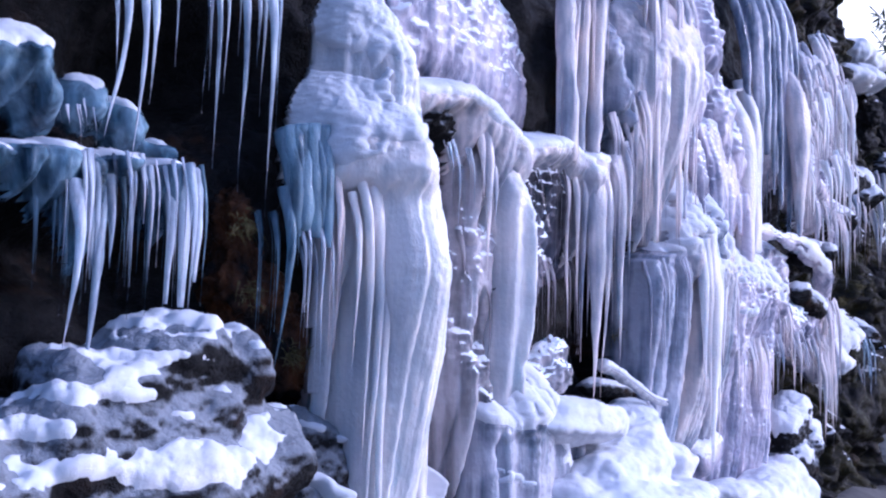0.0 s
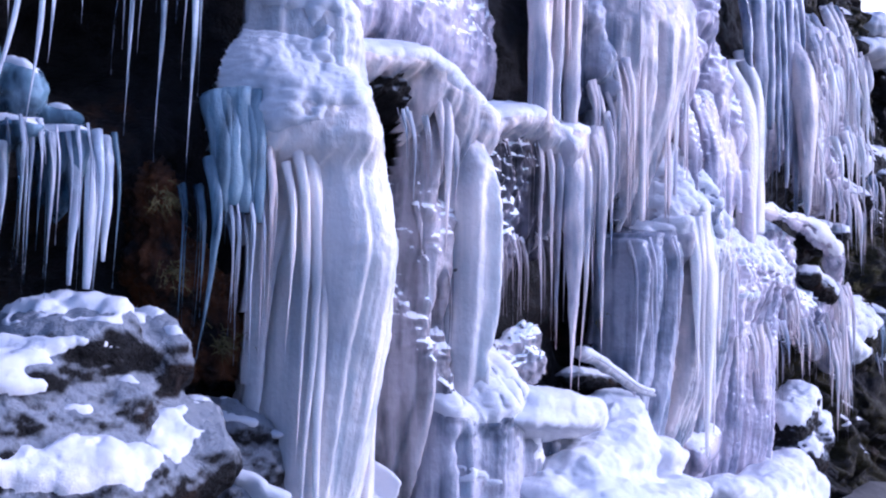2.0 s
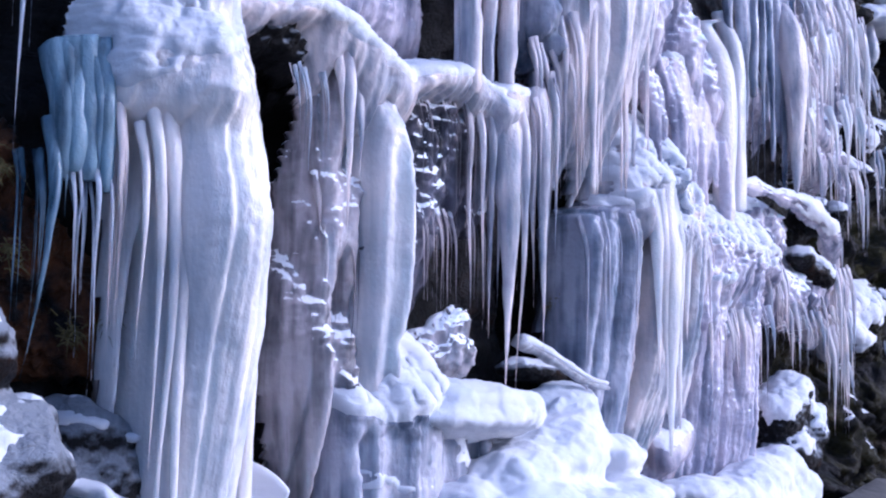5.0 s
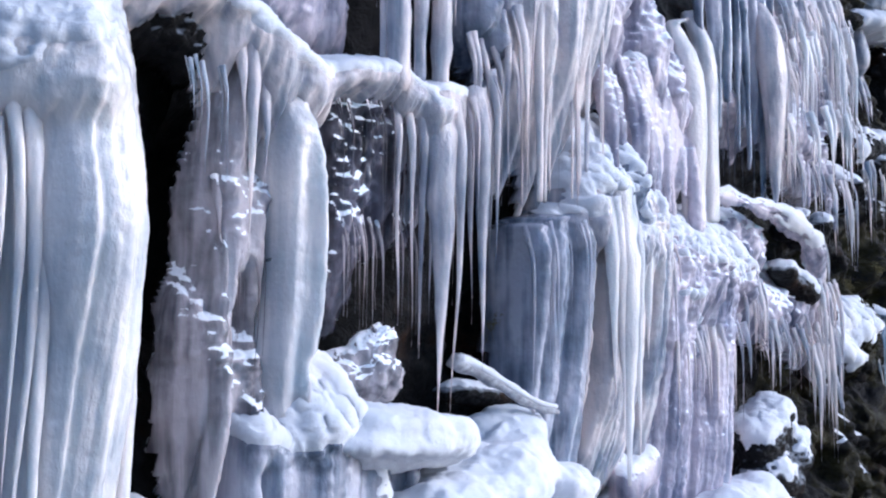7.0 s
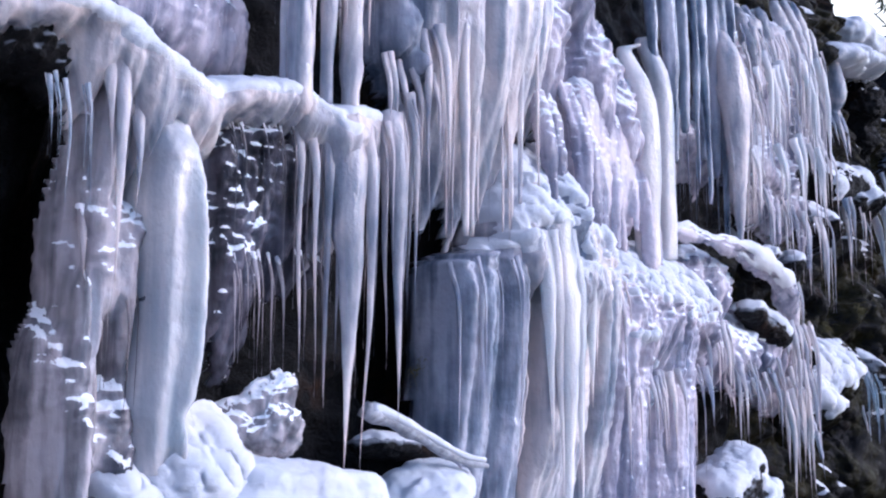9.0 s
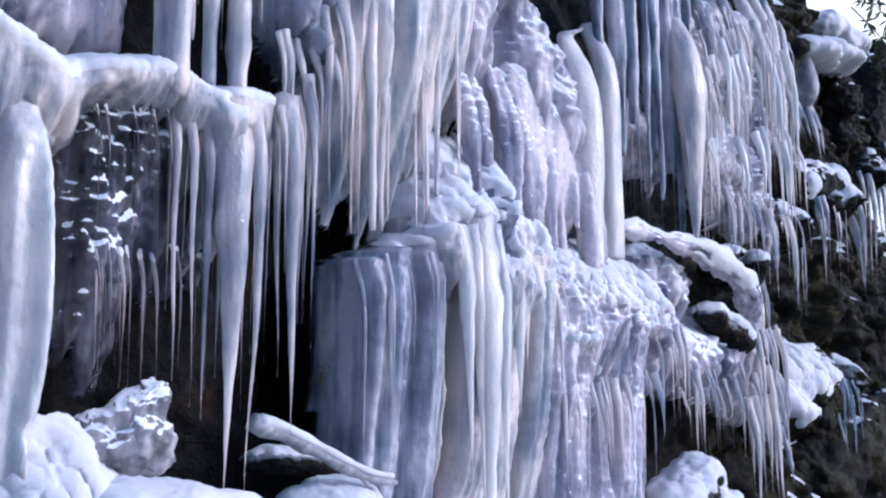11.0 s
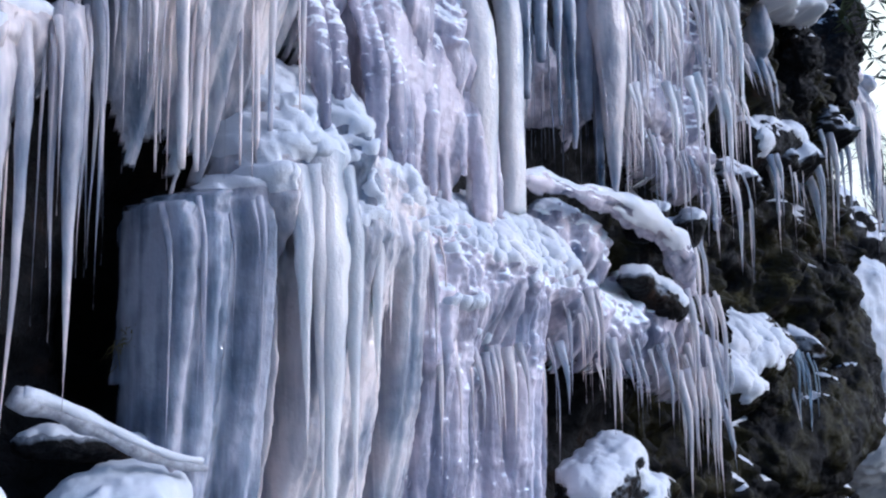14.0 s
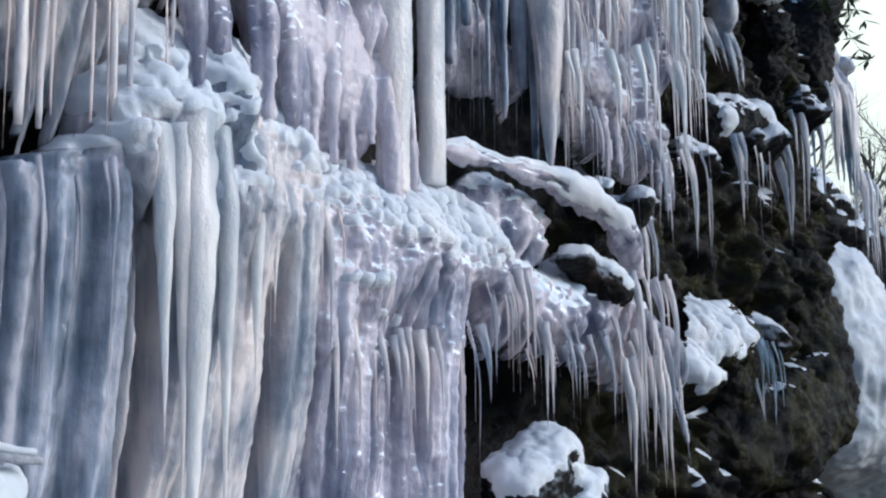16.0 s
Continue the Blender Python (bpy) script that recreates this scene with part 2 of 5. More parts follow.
def icicle(top, z_tip, r, seed, label, material=None, blunt=0.0, bend=0.0, parent=None):
    """One large icicle or slim column."""
    v, f = icicle_mesh(Vector(top), top[2] - z_tip, r, seed, blunt, bend)
    ob = part("icicle", v, f, material or ICE_CLEAR, parent, anchor=top)
    return ob if parent else tagged(ob, label, "icicle", "icicles on the cliff")


def curtain(name, spikes, material, label, seed, category="icicles", group="icicles on the cliff"):
    """Single large icicles that hang side by side: (root, height of the tip, radius, bluntness, bend) each."""
    root = thing(name, Vector(spikes[0][0]), label, category, group)
    for k, (top, tip, r, blunt, bend) in enumerate(spikes):
        v, f = icicle_mesh(Vector(top), top[2] - tip, r, seed * 31 + k, blunt, bend)
        part("icicle", v, f, material, root, anchor=top)
    return root


def column_mesh(top, z_bottom, rx, ry, profile, flutes, seed, relief=0.24, lean=0.0):
    """A fluted ice column: ribs run down it and shift slowly; profile: (share of the way down, width)."""
    height = top[2] - z_bottom
    rings, sides = int(max(14, height / 0.035)), int(max(28, flutes * 6))
    s = np.linspace(0, 1, rings)[:, None]
    a = np.linspace(0, 2 * np.pi, sides, endpoint=False)[None, :]
    width = np.interp(s, [p[0] for p in profile], [p[1] for p in profile])
    u = a / (2 * np.pi) * flutes
    warp = 1.1 * (vn(a / (2 * np.pi) * 4, s * height * 0.9, seed + 5, 4) - 0.5)
    ridge = np.sqrt(np.clip(1 - np.abs(2 * vn(u + warp, s * height * 0.35, seed, flutes) - 1), 0, 1))
    fine = 1 - np.abs(2 * vn(u * 3 + warp * 2, s * height * 0.8, seed + 1, flutes * 3) - 1)
    bumps = vn(u * 2, s * height * 7, seed + 2, flutes * 2)
    r = width * (1 - relief + relief * ridge + 0.05 * fine + 0.035 * bumps) * (1 + 0.05 * (vn(0.0, s * height * 2, seed + 3) - 0.5))
    crown = np.exp(-(s * height / (1.6 * ry + 0.12)) ** 1.5)
    r = r * (1 - 0.35 * crown)
    x = top[0] + rx * r * np.cos(a) + lean * s
    y = top[1] + ry * r * np.sin(a) + (0.8 * ry + 0.1) * crown
    z = top[2] - s * height + 0 * a
    verts = np.stack([x, y, z], axis=-1).reshape(-1, 3).tolist() + [list(top), [top[0] + lean, top[1], z_bottom]]
    faces = [f[::-1] for f in grid_faces(rings, sides, True)]
    t, b = rings * sides, rings * sides + 1
    faces += [(t, j, (j + 1) % sides) for j in range(sides)]
    faces += [(b, (rings - 1) * sides + (j + 1) % sides, (rings - 1) * sides + j) for j in range(sides)]
    return verts, [f[::-1] for f in faces]


def n3(p, seed=0):
    """Smooth value noise from 0 to 1 in space, for an array of points."""
    table = np.random.RandomState(seed + 900).rand(32, 32, 32)
    i = np.floor(p).astype(int)
    f = p - i
    f = f * f * (3 - 2 * f)
    a, b = i % 32, (i + 1) % 32
    out = 0.0
    for cx in (0, 1):
        for cy in (0, 1):
            for cz in (0, 1):
                w = (f[:, 0] if cx else 1 - f[:, 0]) * (f[:, 1] if cy else 1 - f[:, 1]) * (f[:, 2] if cz else 1 - f[:, 2])
                out = out + w * table[(b if cx else a)[:, 0], (b if cy else a)[:, 1], (b if cz else a)[:, 2]]
    return out


def fbm3(p, seed=0, octaves=3):
    total, size, norm = 0.0, 1.0, 0.0
    for k in range(octaves):
        total = total + size * n3(p * 2 ** k + 7.3 * k, seed + k)
        norm, size = norm + size, size * 0.5
    return total / norm


def blob_mesh(blob, seed=0):
    """An uneven ellipsoid."""
    x, y, z, rx, ry, rz = blob
    n, m = 14, 20
    a, b = np.meshgrid(np.linspace(0, np.pi, n), np.linspace(0, 2 * np.pi, m, endpoint=False), indexing="ij")
    d = np.stack([np.sin(a) * np.cos(b), np.sin(a) * np.sin(b), np.cos(a)], axis=-1).reshape(-1, 3)
    d = d * (0.82 + 0.4 * n3(d * 1.6 + 11.0 + seed, seed))[:, None]
    return (d * np.array((rx, ry, rz)) + np.array((x, y, z))).tolist(), grid_faces(n, m, True)


def chain(blobs, seed=0, between=3, strew=2):
    """Blobs joined to their neighbours in the list, with smaller ones strewn over them, so that they read as one mass."""
    rng = random.Random(seed)
    out = list(blobs)
    for p, q in zip(blobs, blobs[1:]):
        gap = math.dist(p[:3], q[:3])
        if gap < 2.6 * (p[3] + q[3]):
            for k in range(1, between + 1):
                f = k / (between + 1)
                out.append(tuple(a + (b - a) * f for a, b in zip(p, q)))
    for p in list(out):
        for k in range(strew):
            d = Vector((rng.uniform(-1, 1), rng.uniform(-1, 1), rng.uniform(-1, 1))).normalized() * rng.uniform(0.55, 0.85)
            g = rng.uniform(0.25, 0.42)
            out.append((p[0] + d.x * p[3], p[1] + d.y * p[4], p[2] + d.z * p[5], p[3] * g, p[4] * g, p[5] * g))
    return out


def row(p0, p1, count, z_short, z_long, r, seed, blunt=0.0, depth=0.04, bias=1.0, back=0.22):
    """Solids for a curtain: tapering spikes of uneven width, side by side under the line p0-p1."""
    rng = random.Random(seed)
    p0, p1 = Vector(p0), Vector(p1)
    out = []
    for k in range(count):
        f = (k + rng.uniform(0.1, 0.9)) / count
        at = p0.lerp(p1, f) + Vector((0, rng.uniform(-depth, depth), rng.uniform(-0.03, 0.03)))
        tip = z_short + (z_long - z_short) * rng.random() ** bias
        args = (at, max(0.1, at.z - tip), r * (1 + 0.3 * blunt) * math.exp(rng.uniform(-0.6, 0.5)), seed * 53 + k, blunt * rng.uniform(0.6, 1), 0.0, back * rng.uniform(0.8, 1.2))
        out.append((*icicle_mesh(*args), args))
    return out


def pillar(top, z_bottom, rx, ry, profile, flutes, seed, relief=0.24, lean=0.0):
    return column_mesh(top, z_bottom, rx, ry, profile, flutes, seed, relief, lean)


def fused(solids, voxel, smooth):
    """Points, quads and normals of the solids melted into one skin."""
    verts, faces = [], []
    for k, s in enumerate(solids):
        v, f = blob_mesh(s, k) if len(s) == 6 else s[:2]
        base = len(verts)
        verts += list(v)
        local = np.asarray(v, float)
        local = local - local.mean(axis=0)
        tris = np.array([(g[0], g[j], g[j + 1]) for g in f for j in range(1, len(g) - 1)])
        flip = np.einsum("ij,ij->", local[tris[:, 0]], np.cross(local[tris[:, 1]], local[tris[:, 2]])) < 0
        faces += [tuple(i + base for i in (g[::-1] if flip else g)) for g in f]
    mesh = bpy.data.meshes.new("solids")
    mesh.from_pydata([tuple(v) for v in verts], [], faces)
    ob = new("solids", mesh)
    melt = ob.modifiers.new("melt", "REMESH")
    melt.mode, melt.voxel_size = "VOXEL", voxel
    if smooth:
        soft = ob.modifiers.new("soft", "SMOOTH")
        soft.factor, soft.iterations = 0.5, smooth
    done = ob.evaluated_get(bpy.context.evaluated_depsgraph_get()).to_mesh()
    n = len(done.vertices)
    p, nor, quads = np.empty(n * 3), np.empty(n * 3), np.empty(len(done.loops), np.int32)
    done.vertices.foreach_get("co", p)
    done.vertex_normals.foreach_get("vector", nor)
    done.loops.foreach_get("vertex_index", quads)
    sizes = np.empty(len(done.polygons), np.int32)
    done.polygons.foreach_get("loop_total", sizes)
    ends = np.cumsum(sizes)
    out = [tuple(quads[e - k:e].tolist()) for e, k in zip(ends, sizes)]
    bpy.data.objects.remove(ob)
    bpy.data.meshes.remove(mesh)
    return p.reshape(-1, 3), out, nor.reshape(-1, 3)


def normals_of(p, faces):
    q = np.array([f if len(f) == 4 else (*f, f[2]) for f in faces])
    fn = np.cross(p[q[:, 2]] - p[q[:, 0]], p[q[:, 3]] - p[q[:, 1]])
    out = np.zeros_like(p)
    for k in range(4):
        np.add.at(out, q[:, k], fn)
    return out / (np.linalg.norm(out, axis=1)[:, None] + 1e-9)


def islands(faces, count):
    """For each point the number of the connected piece that it belongs to."""
    q = np.array([f if len(f) == 4 else (*f, f[2]) for f in faces])
    mark = np.arange(count)
    while True:
        low = mark[q].min(axis=1)
        fresh = mark.copy()
        for k in range(4):
            np.minimum.at(fresh, q[:, k], low)
        fresh = fresh[fresh]
        if np.array_equal(fresh, mark):
            return mark, q
        mark = fresh


def pieces(p, faces, least):
    """The separate pieces of a skin, largest first, without crumbs."""
    mark, q = islands(faces, len(p))
    face_mark = mark[q[:, 0]]
    names, sizes = np.unique(face_mark, return_counts=True)
    for k in names[np.argsort(-sizes)][:40]:
        chosen = np.nonzero(face_mark == k)[0]
        if len(chosen) < least:
            break
        used, inverse = np.unique(q[chosen], return_inverse=True)
        inverse = inverse.reshape(-1, 4).tolist()
        yield p[used], [tuple(f) if f[2] != f[3] else tuple(f[:3]) for f in inverse]


def form(name, solids, material, label, category, seed=1, voxel=0.014, lump=0.03, rib=0.02, fine=0.004, smooth=7, inset=0.10, wedge=2, melt=10, feather=1.0, snow=None, group="", snow_label="", kind=""):
    """A frozen or rocky mass. lump, rib and fine: its relief in metres; snow: (bias, thickness, extra blobs)."""
    mass = [(s[0], s[1] + inset, *s[2:]) for s in solids if len(s) == 6]
    ribs_of = [s for s in solids if len(s) != 6]
    first = list(mass)
    if wedge:
        mass += [(x, y + 0.9 * ry + 0.1, z + 0.55 * rz + 0.07, rx, ry, rz) for x, y, z, rx, ry, rz in first]
    if wedge > 1:
        mass += [(x, y + 0.7 * ry + 0.08, z - 0.9 * rz - 0.06, 0.95 * rx, ry, rz) for x, y, z, rx, ry, rz in first]
    if mass and melt:
        core, quads, _ = fused(mass, voxel * 2.4, melt)
        p, faces, nor = fused(ribs_of + [(core, quads)], voxel, smooth)
    else:
        p, faces, nor = fused(mass + ribs_of, voxel, smooth if ribs_of else melt)
    sway = 0.04 * (n3(p * np.array((2, 2, 1.5)), seed + 9) - 0.5)[:, None]
    ribs = n3((p + sway) * np.array((9, 9, 0.8)), seed) + 0.5 * n3((p + sway) * np.array((21, 21, 1.6)), seed + 1)
    p = p + nor * (lump * 2 * (fbm3(p * np.array((3.6, 3.6, 2.2 if rib else 4.2)), seed + 2) - 0.5) + 0.6 * rib * (1 - np.abs(ribs / 0.75 - 1)) + 0.05 * rib * n3((p + sway) * np.array((75, 75, 3.5)), seed + 6) + fine * 2 * (fbm3(p * 38, seed + 4, 2) - 0.5))[:, None]
    body = None
    largest = 0
    for v, f in pieces(p, faces, 60):
        largest = max(largest, len(f))
        if not ribs_of and len(f) < 0.12 * largest:
            break
        if body is None:
            body = tagged(part(name, v, f, material, anchor=(v[:, 0].mean(), v[:, 1].mean(), v[:, 2].min())), label, category, group, kind)
        else:
            part("ice_spur" if "ice" in name else "stone", v, f, material, body)
    for s in ribs_of:
        if len(s) == 3 and s[2][4] < 0.4:
            v, f = icicle_mesh(*s[2], 0.45)
            part("icicle", v, f, material if material is not ICE_DARK else ICE_BLUE, body)
    if snow:
        snow_on(p, faces, snow, seed, snow_label or "snow lying on the ice below", body, feather)
    return body


def snow_on(p, faces, snow, seed, label, body, feather=1.0):
    """A layer of snow over the faces that look up, thick in the middle and torn at its edges."""
    bias, thick, extra = (*snow, ())[:3]
    nor = normals_of(p, faces)
    value = nor[:, 2] + 0.9 * (fbm3(p * 4.2, seed + 20) - 0.5) + 0.95 * feather * (fbm3(p * np.array((17, 17, 14)), seed + 24) - 0.5) + 0.8 * feather * (fbm3(p * np.array((34, 34, 46)), seed + 27) - 0.5) - 0.62 + bias
    for x, y, z, rx, ry, rz in extra:
        d = ((p[:, 0] - x) / rx) ** 2 + ((p[:, 1] - y) / (ry + 0.25)) ** 2 + ((p[:, 2] - z) / rz) ** 2
        value = value + 1.1 * np.exp(-d ** 1.5)
    value = value - 0.6 * np.clip(nor[:, 1], 0, 1)
    q4 = np.array([f if len(f) == 4 else (*f, f[2]) for f in faces])
    for _ in range(2):
        near, times = np.zeros(len(p)), np.zeros(len(p))
        mean = value[q4].mean(axis=1)
        for k in range(4):
            np.add.at(near, q4[:, k], mean)
            np.add.at(times, q4[:, k], 1)
        value = 0.4 * value + 0.6 * near / np.maximum(times, 1)
    inside = (value[q4] > 0).any(axis=1)
    if inside.sum() < 12:
        return
    border = np.zeros(len(p), bool)
    border[q4[~inside].ravel()] = True
    t = np.clip(value / 0.4, 0, 1)
    rise = 0.5 * thick * t ** 0.6 * (0.8 + 0.4 * fbm3(p * 6, seed + 30)) + thick * (0.22 * (fbm3(p * 44, seed + 33, 2) - 0.5) + 0.3 * (fbm3(p * 15, seed + 36, 2) - 0.5)) * t
    rise = np.where(border, -0.012, rise)
    q = p + (nor * 0.8 + np.array((0, 0, 0.3))) * (rise + np.where(border, 0.0, 0.25 * thick * t))[:, None]
    for _ in range(2):
        near, times = np.zeros_like(q), np.zeros(len(q))
        mean = q[q4].mean(axis=1)
        for k in range(4):
            np.add.at(near, q4[:, k], mean)
            np.add.at(times, q4[:, k], 1)
        q = np.where(border[:, None], q, 0.35 * q + 0.65 * near / np.maximum(times, 1)[:, None])
    q = q + nor * (t * thick * (0.32 * (fbm3(p * 26, seed + 41, 3) - 0.5) + 0.35 * (fbm3(p * 70, seed + 43, 2) - 0.5)))[:, None]
    for v, f in pieces(q, [faces[k] for k in np.nonzero(inside)[0]], 30):
        tagged(part("snow_layer", v, f, SNOW, body), label)


def mound(name, blobs, label, seed=1, voxel=0.02, lump=0.05, fine=0.014, material=None, category="snow"):
    """Heaped snow."""
    core, quads, _ = fused(chain(blobs, seed, 4, 2), voxel * 1.8, 12)
    p, faces, nor = fused([(core, quads)], voxel, 3)
    p = p + nor * (lump * 2 * (fbm3(p * 4.5, seed) - 0.5) + 1.1 * lump * (np.abs(fbm3(p * 9, seed + 3) - 0.5) - 0.1) + 0.8 * fine * (fbm3(p * 30, seed + 5) - 0.5) + 0.4 * fine * (fbm3(p * 90, seed + 8, 2) - 0.5))[:, None]
    p, faces = next(pieces(p, faces, 1))
    low = p[:, 2].min()
    return tagged(part(name, p, faces, material or SNOW, anchor=(p[:, 0].mean(), p[:, 1].mean(), low)), label, category)




def smooth_step(x):
    x = np.clip(x, 0, 1)
    return x * x * (3 - 2 * x)


def flutes(u, z, seed):
    """Rounded columns of uneven width side by side, 0 in the crevices and up to 1 on their crowns; each fades in and out on its way down."""
    rnd = np.random.RandomState(seed).rand(512, 3)
    k0 = np.floor(u).astype(int)
    out = np.zeros(np.broadcast(u, z).shape)
    for d in (-1, 0, 1, 2):
        k = k0 + d
        h = rnd[k % 512]
        mid = k + 0.5 + 0.7 * (h[..., 0] - 0.5) + 0.14 * (vn(k, z * 0.6, seed + 1) - 0.5)
        half = (0.42 + 0.45 * h[..., 1]) * (0.86 + 0.28 * vn(k, z * 0.7 + 9, seed + 2))
        tall = np.clip(0.35 + 0.65 * h[..., 2] + 0.7 * (vn(k, z * 1.1 + 21, seed + 3) - 0.5), 0.1, 1.1)
        out = np.maximum(out, tall * np.sqrt(np.clip(1 - ((u - mid) / half) ** 2, 0, 1)))
    return out


def frozen_face(name, bulges, material, label, category, seed=1, cell=0.014, rib=0.05, rough=0.05, snow=None, group="", snow_label="", feather=1.0, sink=0.45, deep=0.5, width=1.0, edge=0.2, power=2.4, fringe=0.8, cleft=0.18):
    """A continuous skin of ice on the cliff. bulges: ((x, y, z, half width, -, rise above), drop below, proud): each swells out of the wall, slopes back above and hangs down below."""
    x0, x1 = min(b[0][0] - 2.1 * b[0][3] for b in bulges), max(b[0][0] + 2.1 * b[0][3] for b in bulges)
    z0 = max(0.3, min(b[0][2] - 1.9 * b[1] for b in bulges))
    z1 = max(b[0][2] + 2.0 * b[0][5] for b in bulges)
    edge = max(edge, 0.5 * float(np.median([b[2] for b in bulges])))
    nx, nz = int((x1 - x0) / cell), int((z1 - z0) / cell)
    x = np.linspace(x0, x1, nx)[None, :] + np.zeros((nz, 1))
    z = np.linspace(z0, z1, nz)[:, None] + np.zeros((1, nx))
    bend = 0.05 * (fbm(x * 2.2 + 30, z * 2.2, seed + 1, 2) - 0.5)
    lift = 0.16 * (fbm(x * 3.1 + 60, z * 1.2, seed + 2, 3) - 0.5)
    teeth = 0.6 * flutes(x * 13 + 2 * bend, z * 0.3, seed + 31) ** 1.5 + 0.4 * flutes(x * 31, z * 0.3, seed + 33) ** 1.5
    teeth = teeth * (0.35 + 1.1 * vn(x * 4.5, 3.0, seed + 35))
    total, below = 1e-6, 0.0
    for (cx, _, cz, wx, _, up), down, proud in bulges:
        dz = z + lift - cz
        down = down * (1 - 0.45 * fringe) + fringe * np.minimum(0.9 * down, 0.45) * teeth
        g = np.where(dz > 0, np.exp(-np.abs(dz / up) ** 1.9), np.exp(-np.abs(dz / down) ** 3))
        d = (proud * np.exp(-np.abs((x + bend - cx) / wx) ** power) * g) ** 3
        total = total + d
        below = below + d * smooth_step(-dz / 0.22 + 0.15)
    depth = total ** (1 / 3)
    hang = below / total
    warp = 0.9 * fbm(x * 1.6, z * 0.12, seed + 3) + 0.2 * fbm(x * 5, z * 0.35, seed + 4, 2)
    u = (x / width) * 5.5 + warp
    ribs = 0.60 * flutes(u, z, seed + 5) + 0.26 * flutes(u * 2.6 + 3, z, seed + 6) + 0.14 * flutes(u * 6.3 + 5, z, seed + 7)
    crevice = smooth_step((0.30 - vn(u * 1.1 + 7, z * 0.5, seed + 8)) / 0.16) * smooth_step((fbm(x * 1.5, z * 1.1, seed + 12) - 0.42) / 0.15)
    lumps = fbm(x * 5, z * 5, seed + 9) - 0.5
    crust = np.abs(fbm(x * 13, z * 13, seed + 10, 3) - 0.5) * 2
    y = face_y(x) + sink - depth - hang * rib * (2.0 * ribs - 0.9) - rough * ((1 - 0.85 * hang) * (1.6 * lumps + 0.75 * crust - 0.2))
    y = y + hang * crevice * cleft * smooth_step((depth - 0.15) / 0.1) + min(deep, 0.1) * smooth_step((edge - depth) / (0.75 * edge))
    y = y - (0.010 + 0.16 * rough) * (fbm(x * 31, z * 24, seed + 11, 3) - 0.5)
    quad = (np.arange(nz - 1)[:, None] * nx + np.arange(nx - 1)[None, :])[..., None] + np.array((0, 1, nx + 1, nx))
    thick = depth[:-1, :-1] + depth[1:, :-1] + depth[:-1, 1:] + depth[1:, 1:] > 2.4 * edge
    used, quad = np.unique(quad[thick], return_inverse=True)
    front = np.stack([x, y, z], axis=-1).reshape(-1, 3)[used]
    n = len(front)
    quad = quad.reshape(-1, 4)
    faces = [tuple(q) for q in quad.tolist()]
    start, end = quad.ravel(), np.roll(quad, -1, axis=1).ravel()
    rim = ~np.isin(start.astype(np.int64) * n + end, end.astype(np.int64) * n + start)
    back = front + np.array((0.04, 0.08, 0))
    sides = [(q, p, p + n, q + n) for p, q in zip(start[rim].tolist(), end[rim].tolist())]
    rear = [tuple(k + n for k in f[::-1]) for f in faces]
    body = tagged(part(name, np.concatenate([front, back]), faces + rear + sides, material, anchor=(front[:, 0].mean(), front[:, 1].mean(), z0)), label, category, group)
    if snow:
        snow_on(front, faces, snow, seed, snow_label or "snow lying on the ice below", body, feather)
    return body
# ---- ground, cliff and distance ----
def rock_face():
    nx, nz = 860, 300
    x = np.linspace(-6.0, 24.0, nx)[None, :]
    top = np.interp(x, (-6, 12, 16, 17.5, 19, 20.5, 24), (9.5, 9.5, 8.6, 6.9, 6.2, 5.4, 4.2)) + 1.0 * (fbm(x * 0.7, 0.0, 11) - 0.5)
    v = np.linspace(0, 1, nz)[:, None]
    z = -0.4 + (top + 0.4) * v
    far = np.clip((x - 11.5) / 2.0, 0, 1)
    blocks = fbm(x * 0.8, z * 0.9, 21, 5) - 0.5
    cracks = np.abs(fbm(x * 1.7 + 0.5 * z, z * 2.1 - 0.3 * x, 31, 4) - 0.5)
    grain = fbm(x * 7.0, z * 7.0, 41, 3) - 0.5
    y = face_y(x) + (0.55 - 0.3 * far) + (0.5 + 0.5 * far) * blocks + (0.35 + 0.4 * far) * cracks + (0.10 + 0.14 * far) * grain
    cleft = np.abs(fbm(x * 1.3 - 0.4 * z, z * 0.9 + 0.3 * x, 61, 5) - 0.5)
    y = y + far * (0.9 * (cleft - 0.1) + 0.35 * np.abs(fbm(x * 5, z * 4, 66, 4) - 0.5)) + 0.05 * np.clip(z - 3.5, 0, 9)
    for cx, cz, wx, wz, deep in CAVES:
        y = y + deep * np.exp(-((x - cx) / wx) ** 2 - ((z - cz) / wz) ** 2)
    y = y - 0.5 * np.exp(-((z + 0.2) / 0.7) ** 2)
    back = np.clip((v - 0.965) / 0.035, 0, 1)
    y = y + 6.0 * back ** 2
    verts = np.stack([x + 0 * v, y, z], axis=-1).reshape(-1, 3)
    mesh = bpy.data.meshes.new("cliff_rock")
    mesh.from_pydata(verts.tolist(), [], grid_faces(nz, nx))
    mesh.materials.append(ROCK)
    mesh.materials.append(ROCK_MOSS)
    moss = np.repeat((0.5 * (x[0, 1:] + x[0, :-1]) > 12.6)[None, :], nz - 1, axis=0).ravel()
    mesh.polygons.foreach_set("material_index", moss.astype(np.int32))
    mesh.shade_smooth()
    return tagged(new("cliff_rock", mesh), "tall wet black-brown rock cliff behind the ice", "cliff", kind="structure")


